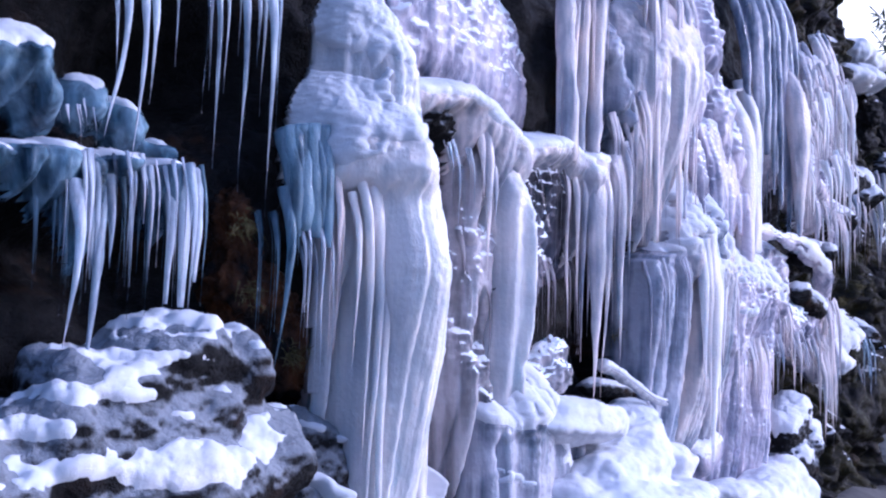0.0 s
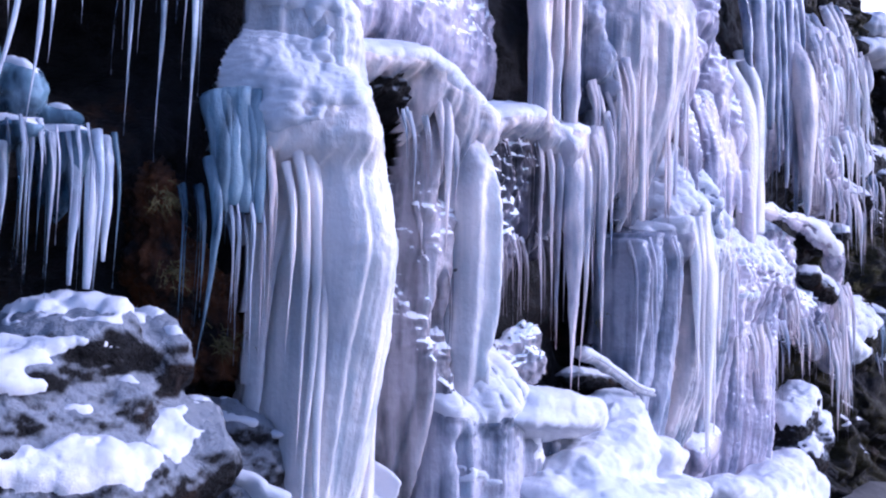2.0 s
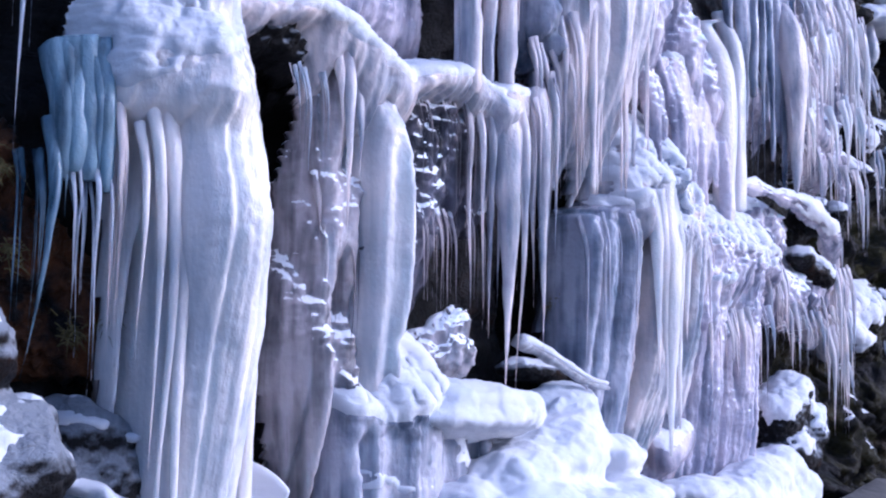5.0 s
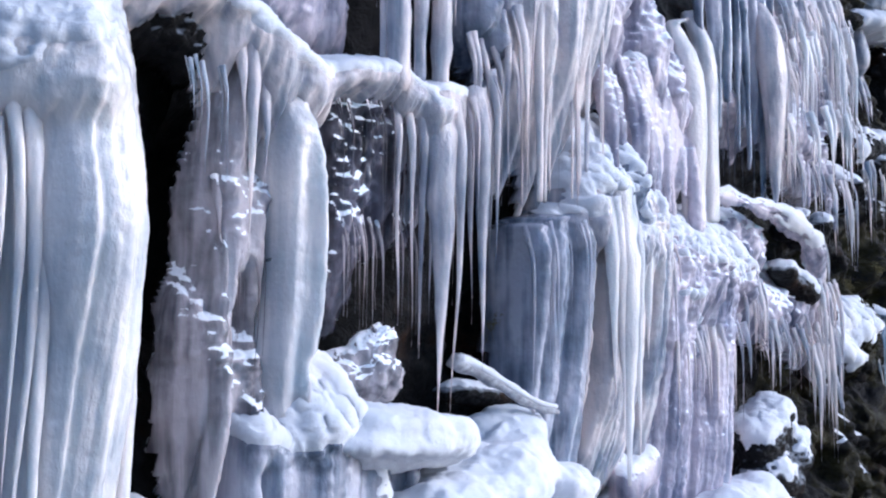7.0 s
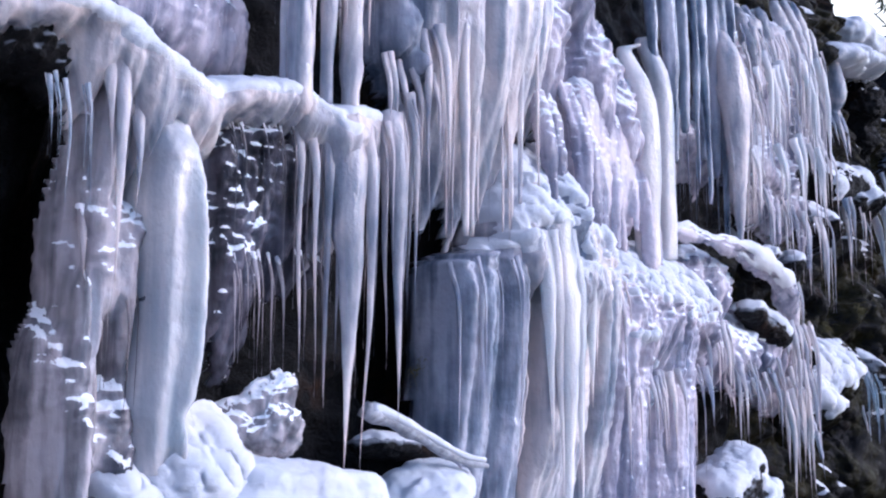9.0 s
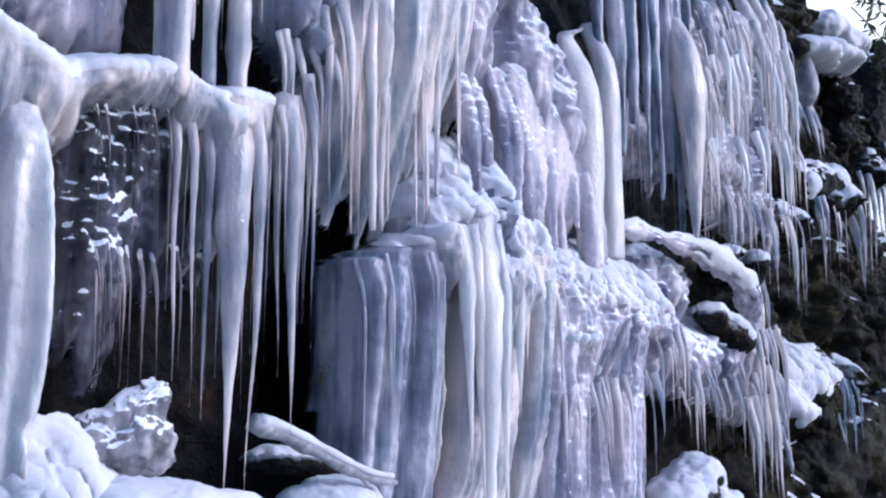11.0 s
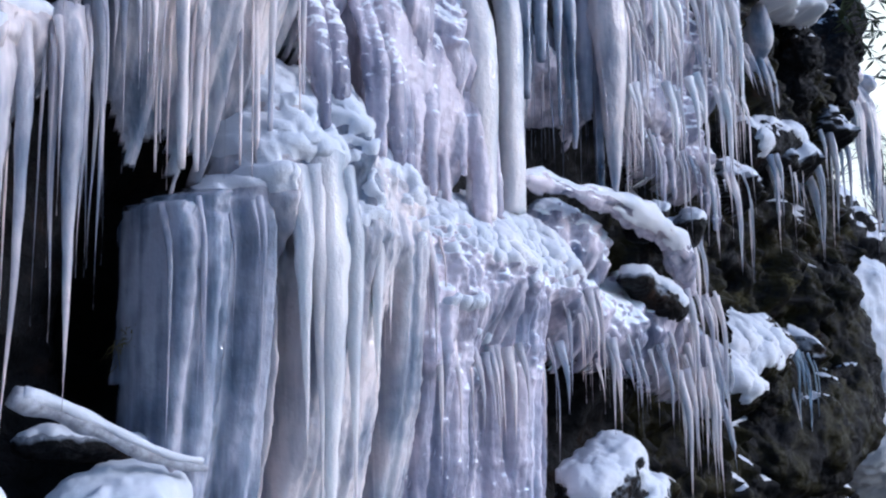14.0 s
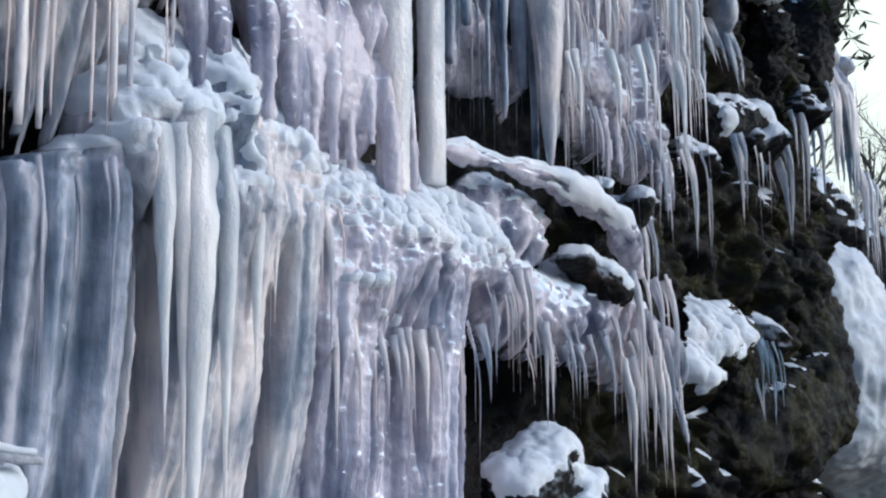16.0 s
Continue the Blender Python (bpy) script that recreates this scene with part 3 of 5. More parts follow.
# hollows in the rock: x, z, half width, half height, depth
CAVES = (
    (*(4.04, 5.44, 3.36)[::2], 0.5, 0.35, 0.7),
    (*(6.19, 5.16, 2.45)[::2], 0.28, 0.7, 0.9),
    (*(8.25, 5.21, 2.27)[::2], 0.3, 0.45, 0.9),
    (*(3.87, 5.35, 2.25)[::2], 0.6, 0.25, 0.5),
    (*(4.32, 5.07, 2.34)[::2], 0.3, 0.5, -0.2),
    (*(13.76, 6.08, 4.02)[::2], 0.5, 0.4, 0.6),
    (*(11.76, 5.64, 2.06)[::2], 0.4, 0.4, 0.6),
)
cliff = rock_face()


def snow_on_cliff():
    """Scattered snow on the small ledges of the bare far end of the cliff."""
    mesh = cliff.data
    p = np.empty(len(mesh.vertices) * 3)
    mesh.vertices.foreach_get("co", p)
    p = p.reshape(-1, 3)
    chosen = [tuple(f.vertices) for f in mesh.polygons if 12.6 < p[f.vertices[0], 0] < 19.5 and 1.0 < p[f.vertices[0], 2] < 7.0]
    used = sorted({i for f in chosen for i in f})
    at = {i: k for k, i in enumerate(used)}
    snow_on(p[used], [tuple(at[i] for i in f) for f in chosen], (0.0, 0.04), 77, "thin snow caught on small rock ledges", cliff, 0.6)


snow_on_cliff()

ground_mesh = bpy.data.meshes.new("ground")
gx, gy = np.meshgrid(np.concatenate([[-2500, -400, -60], np.linspace(-20, 40, 121), [80, 400, 2500]]),
                     np.concatenate([[-2500, -400, -60], np.linspace(-20, 20, 81), [60, 400, 2500]]))
bank = np.clip(1 - np.abs(gy - (np.interp(gx, FACE_X, FACE_Y) - 0.1)) / 1.4, 0, 1)
gz = 0.75 * bank ** 1.4 + 0.18 * (fbm(gx * 0.6 + 80, gy * 0.6 + 80, 51) - 0.5) * (np.abs(gx) < 50)
ground_mesh.from_pydata(np.stack([gx, gy, gz], axis=-1).reshape(-1, 3).tolist(), [], grid_faces(*gx.shape))
ground_mesh.materials.append(DARK_GROUND)
ground_mesh.shade_smooth()
tagged(new("ground", ground_mesh), "unseen ground along the foot of the cliff, kept dark against bounced light", "ground", kind="structure")

# ---- the snowy ledge and boulder at the start of the cliff ----
form("snowy_boulder", [
    (3.77, 4.98, 1.74, 0.39, 0.40, 0.20), (3.37, 4.95, 1.62, 0.36, 0.40, 0.18), (4.09, 4.93, 1.70, 0.14, 0.35, 0.23), (3.57, 4.85, 1.34, 0.61, 0.45, 0.35), (3.04, 4.88, 1.27, 0.33, 0.42, 0.27), (4.20, 4.81, 1.31, 0.22, 0.38, 0.26),
    (2.68, 4.79, 1.14, 0.29, 0.40, 0.25), (3.61, 4.79, 1.11, 0.67, 0.45, 0.32), (3.45, 4.75, 0.86, 0.79, 0.50, 0.31)],
    ROCK_WET, "broad grey frosted boulder banded with snow below the icicles", "boulder", inset=0.0, wedge=0, melt=5, feather=0.8, seed=3, voxel=0.016, lump=0.10, rib=0.0, fine=0.012,
    snow=(-0.24, 0.045, [(3.66, 4.66, 1.75, 0.35, 0.30, 0.04), (3.24, 4.62, 1.58, 0.32, 0.30, 0.04), (2.87, 4.63, 1.42, 0.21, 0.30, 0.05), (3.05, 4.48, 1.25, 0.30, 0.30, 0.09), (3.54, 4.47, 1.26, 0.31, 0.30, 0.12), (4.02, 4.60, 1.40, 0.11, 0.20, 0.10), (3.76, 4.86, 1.96, 0.30, 0.40, 0.04), (3.30, 4.87, 1.85, 0.12, 0.30, 0.03)]),
    snow_label="torn sheet of snow over the boulder")
frozen_face("snow_drift", [((4.50, 4.71, 1.27, 0.09, 0, 0.15), 0.15, 0.42), ((4.62, 4.64, 1.18, 0.15, 0, 0.09), 0.27, 0.46), ((4.73, 4.59, 1.13, 0.14, 0, 0.06), 0.27, 0.48)], SNOW, "small smooth snow drift beside the pillar foot", "snow", seed=5, cell=0.012, rib=0.0, rough=0.05, sink=0.40, edge=0.1, deep=0.3, power=2.0, fringe=0.1)
frozen_face("snow_drift", [((4.67, 4.75, 1.43, 0.12, 0, 0.05), 0.05, 0.34), ((4.81, 4.71, 1.39, 0.12, 0, 0.04), 0.05, 0.34)], SNOW, "snow strip behind the pillar foot", "snow", seed=6, cell=0.012, rib=0.0, rough=0.05, sink=0.40, edge=0.1, deep=0.3, power=2.0, fringe=0.1)
form("rock", chain([(4.71, 4.77, 0.96, 0.28, 0.30, 0.13), (4.81, 4.95, 1.29, 0.26, 0.30, 0.09), (4.67, 4.98, 1.42, 0.13, 0.30, 0.15)], 7), ROCK_WET, "wet dark rock under the snow drifts", "rock", seed=7, voxel=0.02, wedge=0, melt=4, rib=0, lump=0.06, fine=0.015, snow=(-0.25, 0.02))

frozen_face("ice_shoulder", [((2.75, 4.89, 3.04, 0.16, 0, 0.12), 0.22, 0.32), ((2.93, 4.86, 3.08, 0.16, 0, 0.15), 0.28, 0.34), ((3.03, 4.90, 2.91, 0.12, 0, 0.15), 0.18, 0.30), ((3.29, 4.94, 2.98, 0.13, 0, 0.11), 0.16, 0.25), ((3.52, 4.94, 2.88, 0.14, 0, 0.11), 0.14, 0.25), ((3.74, 4.93, 2.79, 0.10, 0, 0.06), 0.08, 0.25)], ICE_GLASS_SHADE,
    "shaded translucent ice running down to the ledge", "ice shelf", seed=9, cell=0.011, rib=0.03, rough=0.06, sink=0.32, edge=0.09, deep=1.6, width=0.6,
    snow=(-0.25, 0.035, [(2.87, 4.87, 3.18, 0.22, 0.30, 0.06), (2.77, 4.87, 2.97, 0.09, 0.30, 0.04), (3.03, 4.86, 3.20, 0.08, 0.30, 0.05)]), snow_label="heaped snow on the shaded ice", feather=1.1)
frozen_face("ice_ledge", [((2.78, 4.88, 2.68, 0.13, 0, 0.04), 0.10, 0.32), ((2.95, 4.86, 2.70, 0.12, 0, 0.05), 0.15, 0.34), ((3.12, 4.84, 2.69, 0.13, 0, 0.06), 0.31, 0.35), ((3.27, 4.85, 2.65, 0.11, 0, 0.07), 0.45, 0.34), ((3.49, 4.87, 2.69, 0.13, 0, 0.04), 0.10, 0.31), ((3.73, 4.89, 2.71, 0.12, 0, 0.03), 0.31, 0.29)], ICE_GLASS_SHADE,
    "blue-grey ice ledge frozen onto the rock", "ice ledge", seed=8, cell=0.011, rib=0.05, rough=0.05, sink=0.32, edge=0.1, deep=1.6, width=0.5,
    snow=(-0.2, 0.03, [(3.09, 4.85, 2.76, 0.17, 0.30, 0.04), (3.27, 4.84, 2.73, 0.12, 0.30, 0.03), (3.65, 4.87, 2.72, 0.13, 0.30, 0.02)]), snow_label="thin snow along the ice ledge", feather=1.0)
curtain("hanging_ice", [((3.27, 4.83, 2.53), 1.53, 0.034, 0.0, -0.05), ((3.15, 4.82, 2.54), 1.77, 0.034, 0.0, -0.06), ((3.22, 4.83, 2.55), 2.09, 0.036, 0.1, 0.0), ((3.33, 4.84, 2.59), 2.15, 0.034, 0.0, 0.0), ((3.71, 4.90, 2.69), 2.02, 0.034, 0.4, 0.0), ((3.79, 4.89, 2.70), 2.01, 0.036, 0.5, 0.0), ((3.86, 4.89, 2.71), 2.14, 0.034, 0.3, 0.0)],
    ICE_CLEAR, "glassy icicles tapering from the ledge", 12)
icicles((2.90, 4.88, 2.65), (3.80, 4.86, 2.70), 34, 2.54, 1.78, 0.017, 201, "fringe of icicles below the ice ledge", ICE_CLEAR, depth=0.06, bias=1.4)
icicles((3.00, 5.00, 2.58), (4.10, 4.98, 2.73), 26, 2.22, 1.94, 0.018, 202, "second rank of icicles behind the fringe", ICE_GLASS_SHADE, depth=0.05)
icicles((3.06, 4.90, 2.87), (3.29, 4.89, 2.92), 6, 2.82, 2.70, 0.012, 203, "short drips between shoulder and ledge", ICE_CLEAR, depth=0.03)
for at, tip, bend, r, seed in (((3.37, 4.87, 3.62), 2.76, -0.09, 0.028, 1), ((3.45, 4.86, 3.65), 2.56, -0.05, 0.022, 2), ((3.52, 4.87, 3.67), 2.97, -0.02, 0.03, 3), ((3.30, 4.88, 3.60), 3.05, 0.02, 0.018, 4), ((3.72, 4.96, 3.75), 3.22, 0.0, 0.016, 5)):
    icicle(at, tip, r, 205 + seed, "very long twisted thin icicle", ICE_CLEAR, bend=bend)
for at, tip, r, seed in (((3.83, 4.86, 3.76), 2.99, 0.014, 1), ((3.90, 4.86, 3.78), 2.72, 0.022, 2), ((3.96, 4.86, 3.80), 3.12, 0.015, 3), ((4.06, 4.84, 3.83), 2.62, 0.028, 4), ((4.13, 4.82, 3.84), 3.30, 0.018, 5),
                         ((4.21, 4.80, 3.86), 2.51, 0.034, 6), ((4.26, 4.79, 3.87), 2.96, 0.022, 7), ((3.94, 4.96, 3.81), 3.15, 0.016, 8), ((4.09, 4.93, 3.85), 3.36, 0.014, 9), ((4.24, 4.90, 3.89), 3.06, 0.018, 10)):
    icicle(at, tip, r, 210 + seed, "long slender icicle hanging free", ICE_CLEAR)
icicles((4.32, 4.97, 2.55), (4.42, 4.89, 2.56), 6, 2.00, 1.62, 0.014, 220, "grey icicles against brown rock", ICE_GLASS_SHADE)
icicles((4.46, 4.77, 2.47), (4.62, 4.70, 2.48), 9, 2.02, 1.51, 0.013, 221, "thin icicles in the hollow beside the pillar", ICE_CLEAR)
icicle((4.42, 4.79, 2.70), 1.61, 0.045, 222, "broad grey leaning icicle", ICE_GLASS_SHADE, bend=-0.12)
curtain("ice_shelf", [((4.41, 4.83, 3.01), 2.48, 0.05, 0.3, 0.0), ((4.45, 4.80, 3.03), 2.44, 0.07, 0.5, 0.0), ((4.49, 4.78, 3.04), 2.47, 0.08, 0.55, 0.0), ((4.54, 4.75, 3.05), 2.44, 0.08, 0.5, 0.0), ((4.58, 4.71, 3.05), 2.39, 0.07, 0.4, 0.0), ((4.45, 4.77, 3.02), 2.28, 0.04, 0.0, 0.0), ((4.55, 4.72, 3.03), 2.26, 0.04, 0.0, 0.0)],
    ICE_GLASS_SHADE, "grey translucent sheet of merged icicles on the pillar's flank", 16, "ice shelf")
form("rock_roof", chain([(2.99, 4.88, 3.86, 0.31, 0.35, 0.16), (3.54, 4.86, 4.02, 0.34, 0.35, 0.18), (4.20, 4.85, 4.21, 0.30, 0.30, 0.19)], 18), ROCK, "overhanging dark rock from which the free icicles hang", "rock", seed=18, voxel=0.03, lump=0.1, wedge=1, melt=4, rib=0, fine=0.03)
form("rock", chain([(4.36, 5.18, 2.51, 0.13, 0.20, 0.22), (4.40, 5.17, 2.20, 0.13, 0.20, 0.22), (4.91, 5.08, 1.79, 0.28, 0.20, 0.22), (4.49, 5.19, 1.87, 0.20, 0.20, 0.22)], 19), ROCK_RUST, "rusty brown wet rock behind the icicles", "rock", seed=19, voxel=0.018, lump=0.14, wedge=0, melt=3, rib=0, fine=0.05)

# ---- the great pillar ----
frozen_face("ice_pillar", [((4.90, 4.6, 3.62, 0.27, 0, 0.45), 0.45, 0.34), ((5.03, 4.5, 3.40, 0.24, 0, 0.25), 0.3, 0.40), ((4.84, 4.4, 2.88, 0.31, 0, 0.46), 0.22, 0.55), ((5.05, 4.4, 2.80, 0.30, 0, 0.62), 1.6, 0.60), ((5.05, 4.4, 2.3, 0.30, 0, 0.5), 2.6, 0.55)],
    ICE_MILK, "massive fluted white ice pillar with a bulging head", "ice column", seed=20, cell=0.010, rib=0.045, rough=0.035, sink=0.38, edge=0.12, deep=0.9, width=0.6, power=3.0, fringe=0.3, cleft=0.4, group="frozen columns",
    snow=(-0.15, 0.05, [(4.53, 4.64, 3.14, 0.31, 0.30, 0.21), (4.73, 4.59, 3.30, 0.25, 0.30, 0.15), (4.62, 4.60, 2.92, 0.17, 0.30, 0.08), (4.86, 4.54, 3.07, 0.16, 0.30, 0.11), (4.63, 4.74, 3.72, 0.32, 0.40, 0.19), (4.85, 4.64, 3.63, 0.23, 0.30, 0.16), (4.39, 4.71, 3.03, 0.10, 0.30, 0.12)]),
    snow_label="thick crusted snow on the head of the pillar", feather=1.3)
curtain("ice_column", [((4.74, 4.55, 2.8), 1.25, 0.035, 0.0, -0.02), ((4.70, 4.58, 2.7), 1.7, 0.025, 0.0, 0.0), ((4.80, 4.53, 2.8), 0.95, 0.045, 0.2, 0.0), ((4.86, 4.50, 2.3), 0.6, 0.04, 0.2, 0.0), ((5.27, 4.58, 2.4), 0.5, 0.05, 0.5, 0.0)],
    ICE_MILK, "cream-white ice columns hanging down the flank of the pillar", 302, "ice column")
icicles((4.63, 4.72, 2.73), (4.65, 4.65, 2.73), 6, 2.15, 1.55, 0.018, 306, "icicles on the flank of the pillar", ICE)
frozen_face("snow_drift", [((5.55, 4.63, 1.14, 0.08, 0, 0.13), 0.39, 0.40), ((5.42, 4.57, 1.02, 0.14, 0, 0.10), 0.38, 0.46)], SNOW, "snow at the pillar foot", "snow", seed=21, cell=0.012, rib=0.0, rough=0.05, sink=0.40, edge=0.1, deep=0.3, power=2.0, fringe=0.1)

# ---- the snow ridge and the second column ----
frozen_face("ice_ridge", [((5.35, 4.67, 3.44, 0.36, 0, 0.10), 0.12, 0.30), ((5.68, 4.66, 3.44, 0.30, 0, 0.09), 0.13, 0.33), ((5.90, 4.64, 3.36, 0.24, 0, 0.12), 0.32, 0.36), ((6.10, 4.63, 3.27, 0.24, 0, 0.13), 0.46, 0.38), ((6.31, 4.64, 3.20, 0.22, 0, 0.12), 0.30, 0.38), ((6.59, 4.68, 3.29, 0.33, 0, 0.09), 0.14, 0.36), ((6.94, 4.70, 3.33, 0.36, 0, 0.08), 0.18, 0.35), ((7.29, 4.70, 3.33, 0.34, 0, 0.07), 0.25, 0.37), ((7.16, 4.70, 3.20, 0.19, 0, 0.12), 0.49, 0.36)], ICE,
    "sloping ice ridge under a smooth band of snow", "ice ledge", seed=22, cell=0.011, rib=0.03, rough=0.04, sink=0.35, edge=0.12, deep=1.6, width=0.6,
    snow=(0.15, 0.045, [(5.38, 4.63, 3.49, 0.24, 0.30, 0.07), (5.70, 4.64, 3.48, 0.20, 0.30, 0.06), (5.87, 4.65, 3.44, 0.17, 0.30, 0.06), (6.06, 4.65, 3.36, 0.18, 0.30, 0.06), (6.24, 4.65, 3.28, 0.17, 0.30, 0.06), (6.48, 4.69, 3.33, 0.24, 0.30, 0.04), (6.88, 4.73, 3.38, 0.26, 0.30, 0.03), (7.26, 4.71, 3.36, 0.24, 0.30, 0.03)]), snow_label="smooth band of snow along the ridge", feather=0.5)
frozen_face("ice_column", [((6.17, 4.59, 2.92, 0.13, 0, 0.40), 2.68, 0.42), ((6.26, 4.61, 2.72, 0.08, 0, 0.41), 2.44, 0.41)],
    ICE_MILK, "smooth cream-white column under the ridge", "ice column", seed=401, cell=0.010, rib=0.025, rough=0.03, sink=0.35, edge=0.16, deep=0.9, width=1.3, power=3.2, fringe=0.2, group="frozen columns")
curtain("hanging_ice", [((5.91, 4.63, 3.31), 2.31, 0.05, 0.0, 0.0), ((6.00, 4.66, 3.17), 2.61, 0.045, 0.0, 0.0), ((5.86, 4.65, 3.30), 2.77, 0.03, 0.0, 0.0)], ICE, "pale tapering icicles beside the smooth column", 404)
frozen_face("ice_slab", [((5.88, 4.90, 3.87, 0.44, 0.29, 0.57), 0.35, 0.22), ((6.23, 4.92, 3.78, 0.41, 0.27, 0.59), 0.3, 0.24), ((6.55, 4.93, 3.71, 0.30, 0.20, 0.61), 0.3, 0.22)], ICE_RIME, "grey-violet ice slab above the ridge", "ice slab", seed=24, rib=0.03, rough=0.06, sink=0.5, edge=0.08, snow=(-0.3, 0.02))
frozen_face("frosted_rock", [((5.57, 4.80, 3.29, 0.26, 0, 0.15), 0.18, 0.26), ((5.77, 4.78, 3.25, 0.17, 0, 0.13), 0.18, 0.28)], ROCK_WET, "dark rock speckled with frost under the ridge", "rock", seed=25, cell=0.012, rib=0.03, rough=0.20, sink=0.42, edge=0.1, deep=0.8, snow=(-0.15, 0.02), feather=1.6)
icicles((5.61, 4.74, 3.13), (5.77, 4.70, 3.13), 10, 2.96, 2.63, 0.010, 410, "tiny icicles at the mouth of the hollow")
frozen_face("ice_drip", [((5.93, 4.72, 3.25, 0.12, 0, 0.16), 0.96, 0.31), ((6.07, 4.74, 2.62, 0.14, 0, 0.21), 1.23, 0.30), ((5.88, 4.71, 2.46, 0.14, 0, 0.42), 0.94, 0.32), ((5.79, 4.68, 1.83, 0.14, 0, 0.40), 0.83, 0.35), ((6.02, 4.71, 1.69, 0.20, 0, 0.36), 0.86, 0.33)],
    ICE_KNOT, "rough knotted ice sheet beside the smooth column", "ice curtain", seed=26, cell=0.010, rib=0.06, rough=0.10, sink=0.38, edge=0.12, deep=1.0, width=0.45, group="frozen curtains", snow=(-0.3, 0.02), feather=1.6)
curtain("hanging_ice", [((5.75, 4.75, 2.09), 1.24, 0.03, 0.0, 0.0), ((5.88, 4.73, 2.05), 1.48, 0.026, 0.0, 0.0), ((5.82, 4.75, 2.67), 2.08, 0.024, 0.0, 0.0)], ICE_KNOT, "clear icicles running down the knotted sheet", 405)
icicles((5.80, 4.72, 2.35), (6.11, 4.73, 2.38), 9, 1.99, 1.59, 0.010, 407, "drip icicles on the knotted sheet", ICE_KNOT)
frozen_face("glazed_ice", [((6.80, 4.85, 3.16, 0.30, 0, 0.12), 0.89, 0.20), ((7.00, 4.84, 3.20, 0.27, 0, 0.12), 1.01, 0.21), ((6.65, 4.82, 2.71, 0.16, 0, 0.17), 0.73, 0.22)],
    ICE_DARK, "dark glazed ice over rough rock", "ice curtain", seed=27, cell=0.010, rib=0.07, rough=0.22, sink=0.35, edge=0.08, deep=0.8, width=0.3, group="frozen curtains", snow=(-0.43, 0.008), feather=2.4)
icicles((6.52, 4.76, 3.12), (7.10, 4.77, 3.23), 24, 2.91, 2.27, 0.010, 418, "slim icicles over the glazed rock", ICE_KNOT, depth=0.05)
icicles((6.56, 4.78, 2.55), (7.14, 4.79, 2.62), 20, 2.27, 1.99, 0.010, 419, "drips low on the glazed rock", ICE_KNOT, depth=0.05)
curtain("ice_curtain", [((7.18, 4.68, 3.28), 1.52, 0.14, 0.0, -0.03), ((7.30, 4.66, 3.27), 1.45, 0.042, 0.0, 0.0), ((7.51, 4.70, 3.40), 1.84, 0.07, 0.0, 0.0), ((7.64, 4.70, 3.53), 2.22, 0.034, 0.0, 0.0),
    ((7.06, 4.70, 3.25), 1.89, 0.03, 0.0, 0.0), ((6.99, 4.72, 3.24), 1.94, 0.026, 0.0, 0.0), ((7.46, 4.74, 3.33), 2.09, 0.034, 0.0, 0.0), ((6.93, 4.75, 3.23), 2.05, 0.022, 0.0, 0.0), ((7.63, 4.75, 3.47), 2.38, 0.026, 0.0, 0.0), ((7.11, 4.70, 3.26), 2.07, 0.05, 0.0, 0.0)],
    ICE, "curtain of large tapered icicles below the ledge", 29, "ice curtain")
icicles((6.99, 4.74, 3.18), (7.31, 4.75, 3.24), 8, 2.40, 1.89, 0.016, 411, "icicles at the curtain's edge", ICE)
icicles((7.37, 4.72, 3.28), (7.73, 4.72, 3.51), 9, 2.83, 2.10, 0.016, 412, "hanging icicles beside the dark hollow", ICE)
icicles((7.72, 4.72, 3.88), (7.84, 4.72, 3.91), 5, 3.16, 2.76, 0.024, 413, "long free icicles at the curtain's end", ICE)

# ---- upper curtains over the ridge ----
curtain("ice_curtain", [((6.88, 4.75, 5.20), 3.26, 0.09, 0.75, 0.0), ((7.08, 4.77, 5.20), 3.33, 0.065, 0.6, 0.0), ((7.25, 4.75, 5.20), 3.28, 0.085, 0.7, 0.0), ((7.00, 4.79, 5.20), 3.55, 0.05, 0.2, 0.0), ((7.21, 4.79, 5.20), 3.66, 0.05, 0.2, 0.0), ((6.82, 4.78, 5.20), 3.30, 0.045, 0.4, 0.0), ((7.40, 4.80, 5.20), 3.75, 0.05, 0.1, 0.0)],
    ICE, "flat row of pale ice columns standing on the ledge", 501, "ice curtain")
icicles((6.70, 4.71, 5.00), (7.38, 4.74, 5.00), 10, 3.73, 3.45, 0.016, 504, "pale icicles before the dark rock", ICE)
frozen_face("ice_shoulder", [((7.51, 4.73, 4.20, 0.20, 0, 0.45), 0.19, 0.34), ((7.63, 4.70, 3.92, 0.15, 0, 0.29), 0.20, 0.37), ((7.72, 4.69, 3.71, 0.11, 0, 0.20), 0.16, 0.38)],
    ICE_BLUE, "sloping grey ice shoulder with icicles", "ice shelf", seed=505, rib=0.03, rough=0.06, sink=0.35, edge=0.12, deep=1.2, width=0.6, snow=(-0.15, 0.02))
icicles((7.45, 4.74, 3.69), (7.80, 4.72, 3.66), 9, 3.39, 2.87, 0.028, 506, "icicles hanging from the grey shoulder", ICE)
frozen_face("ice_fall", [((8.01, 4.67, 4.29, 0.32, 0, 0.44), 1.76, 0.34), ((8.27, 4.64, 4.36, 0.36, 0, 0.45), 1.73, 0.37), ((8.60, 4.67, 4.50, 0.40, 0, 0.47), 1.19, 0.36)],
    ICE, "broad fluted blue-white ice fall", "ice fall", seed=508, rib=0.07, rough=0.05, sink=0.3, edge=0.14, deep=1.2, width=0.65, group="frozen curtains", snow=(-0.2, 0.03))
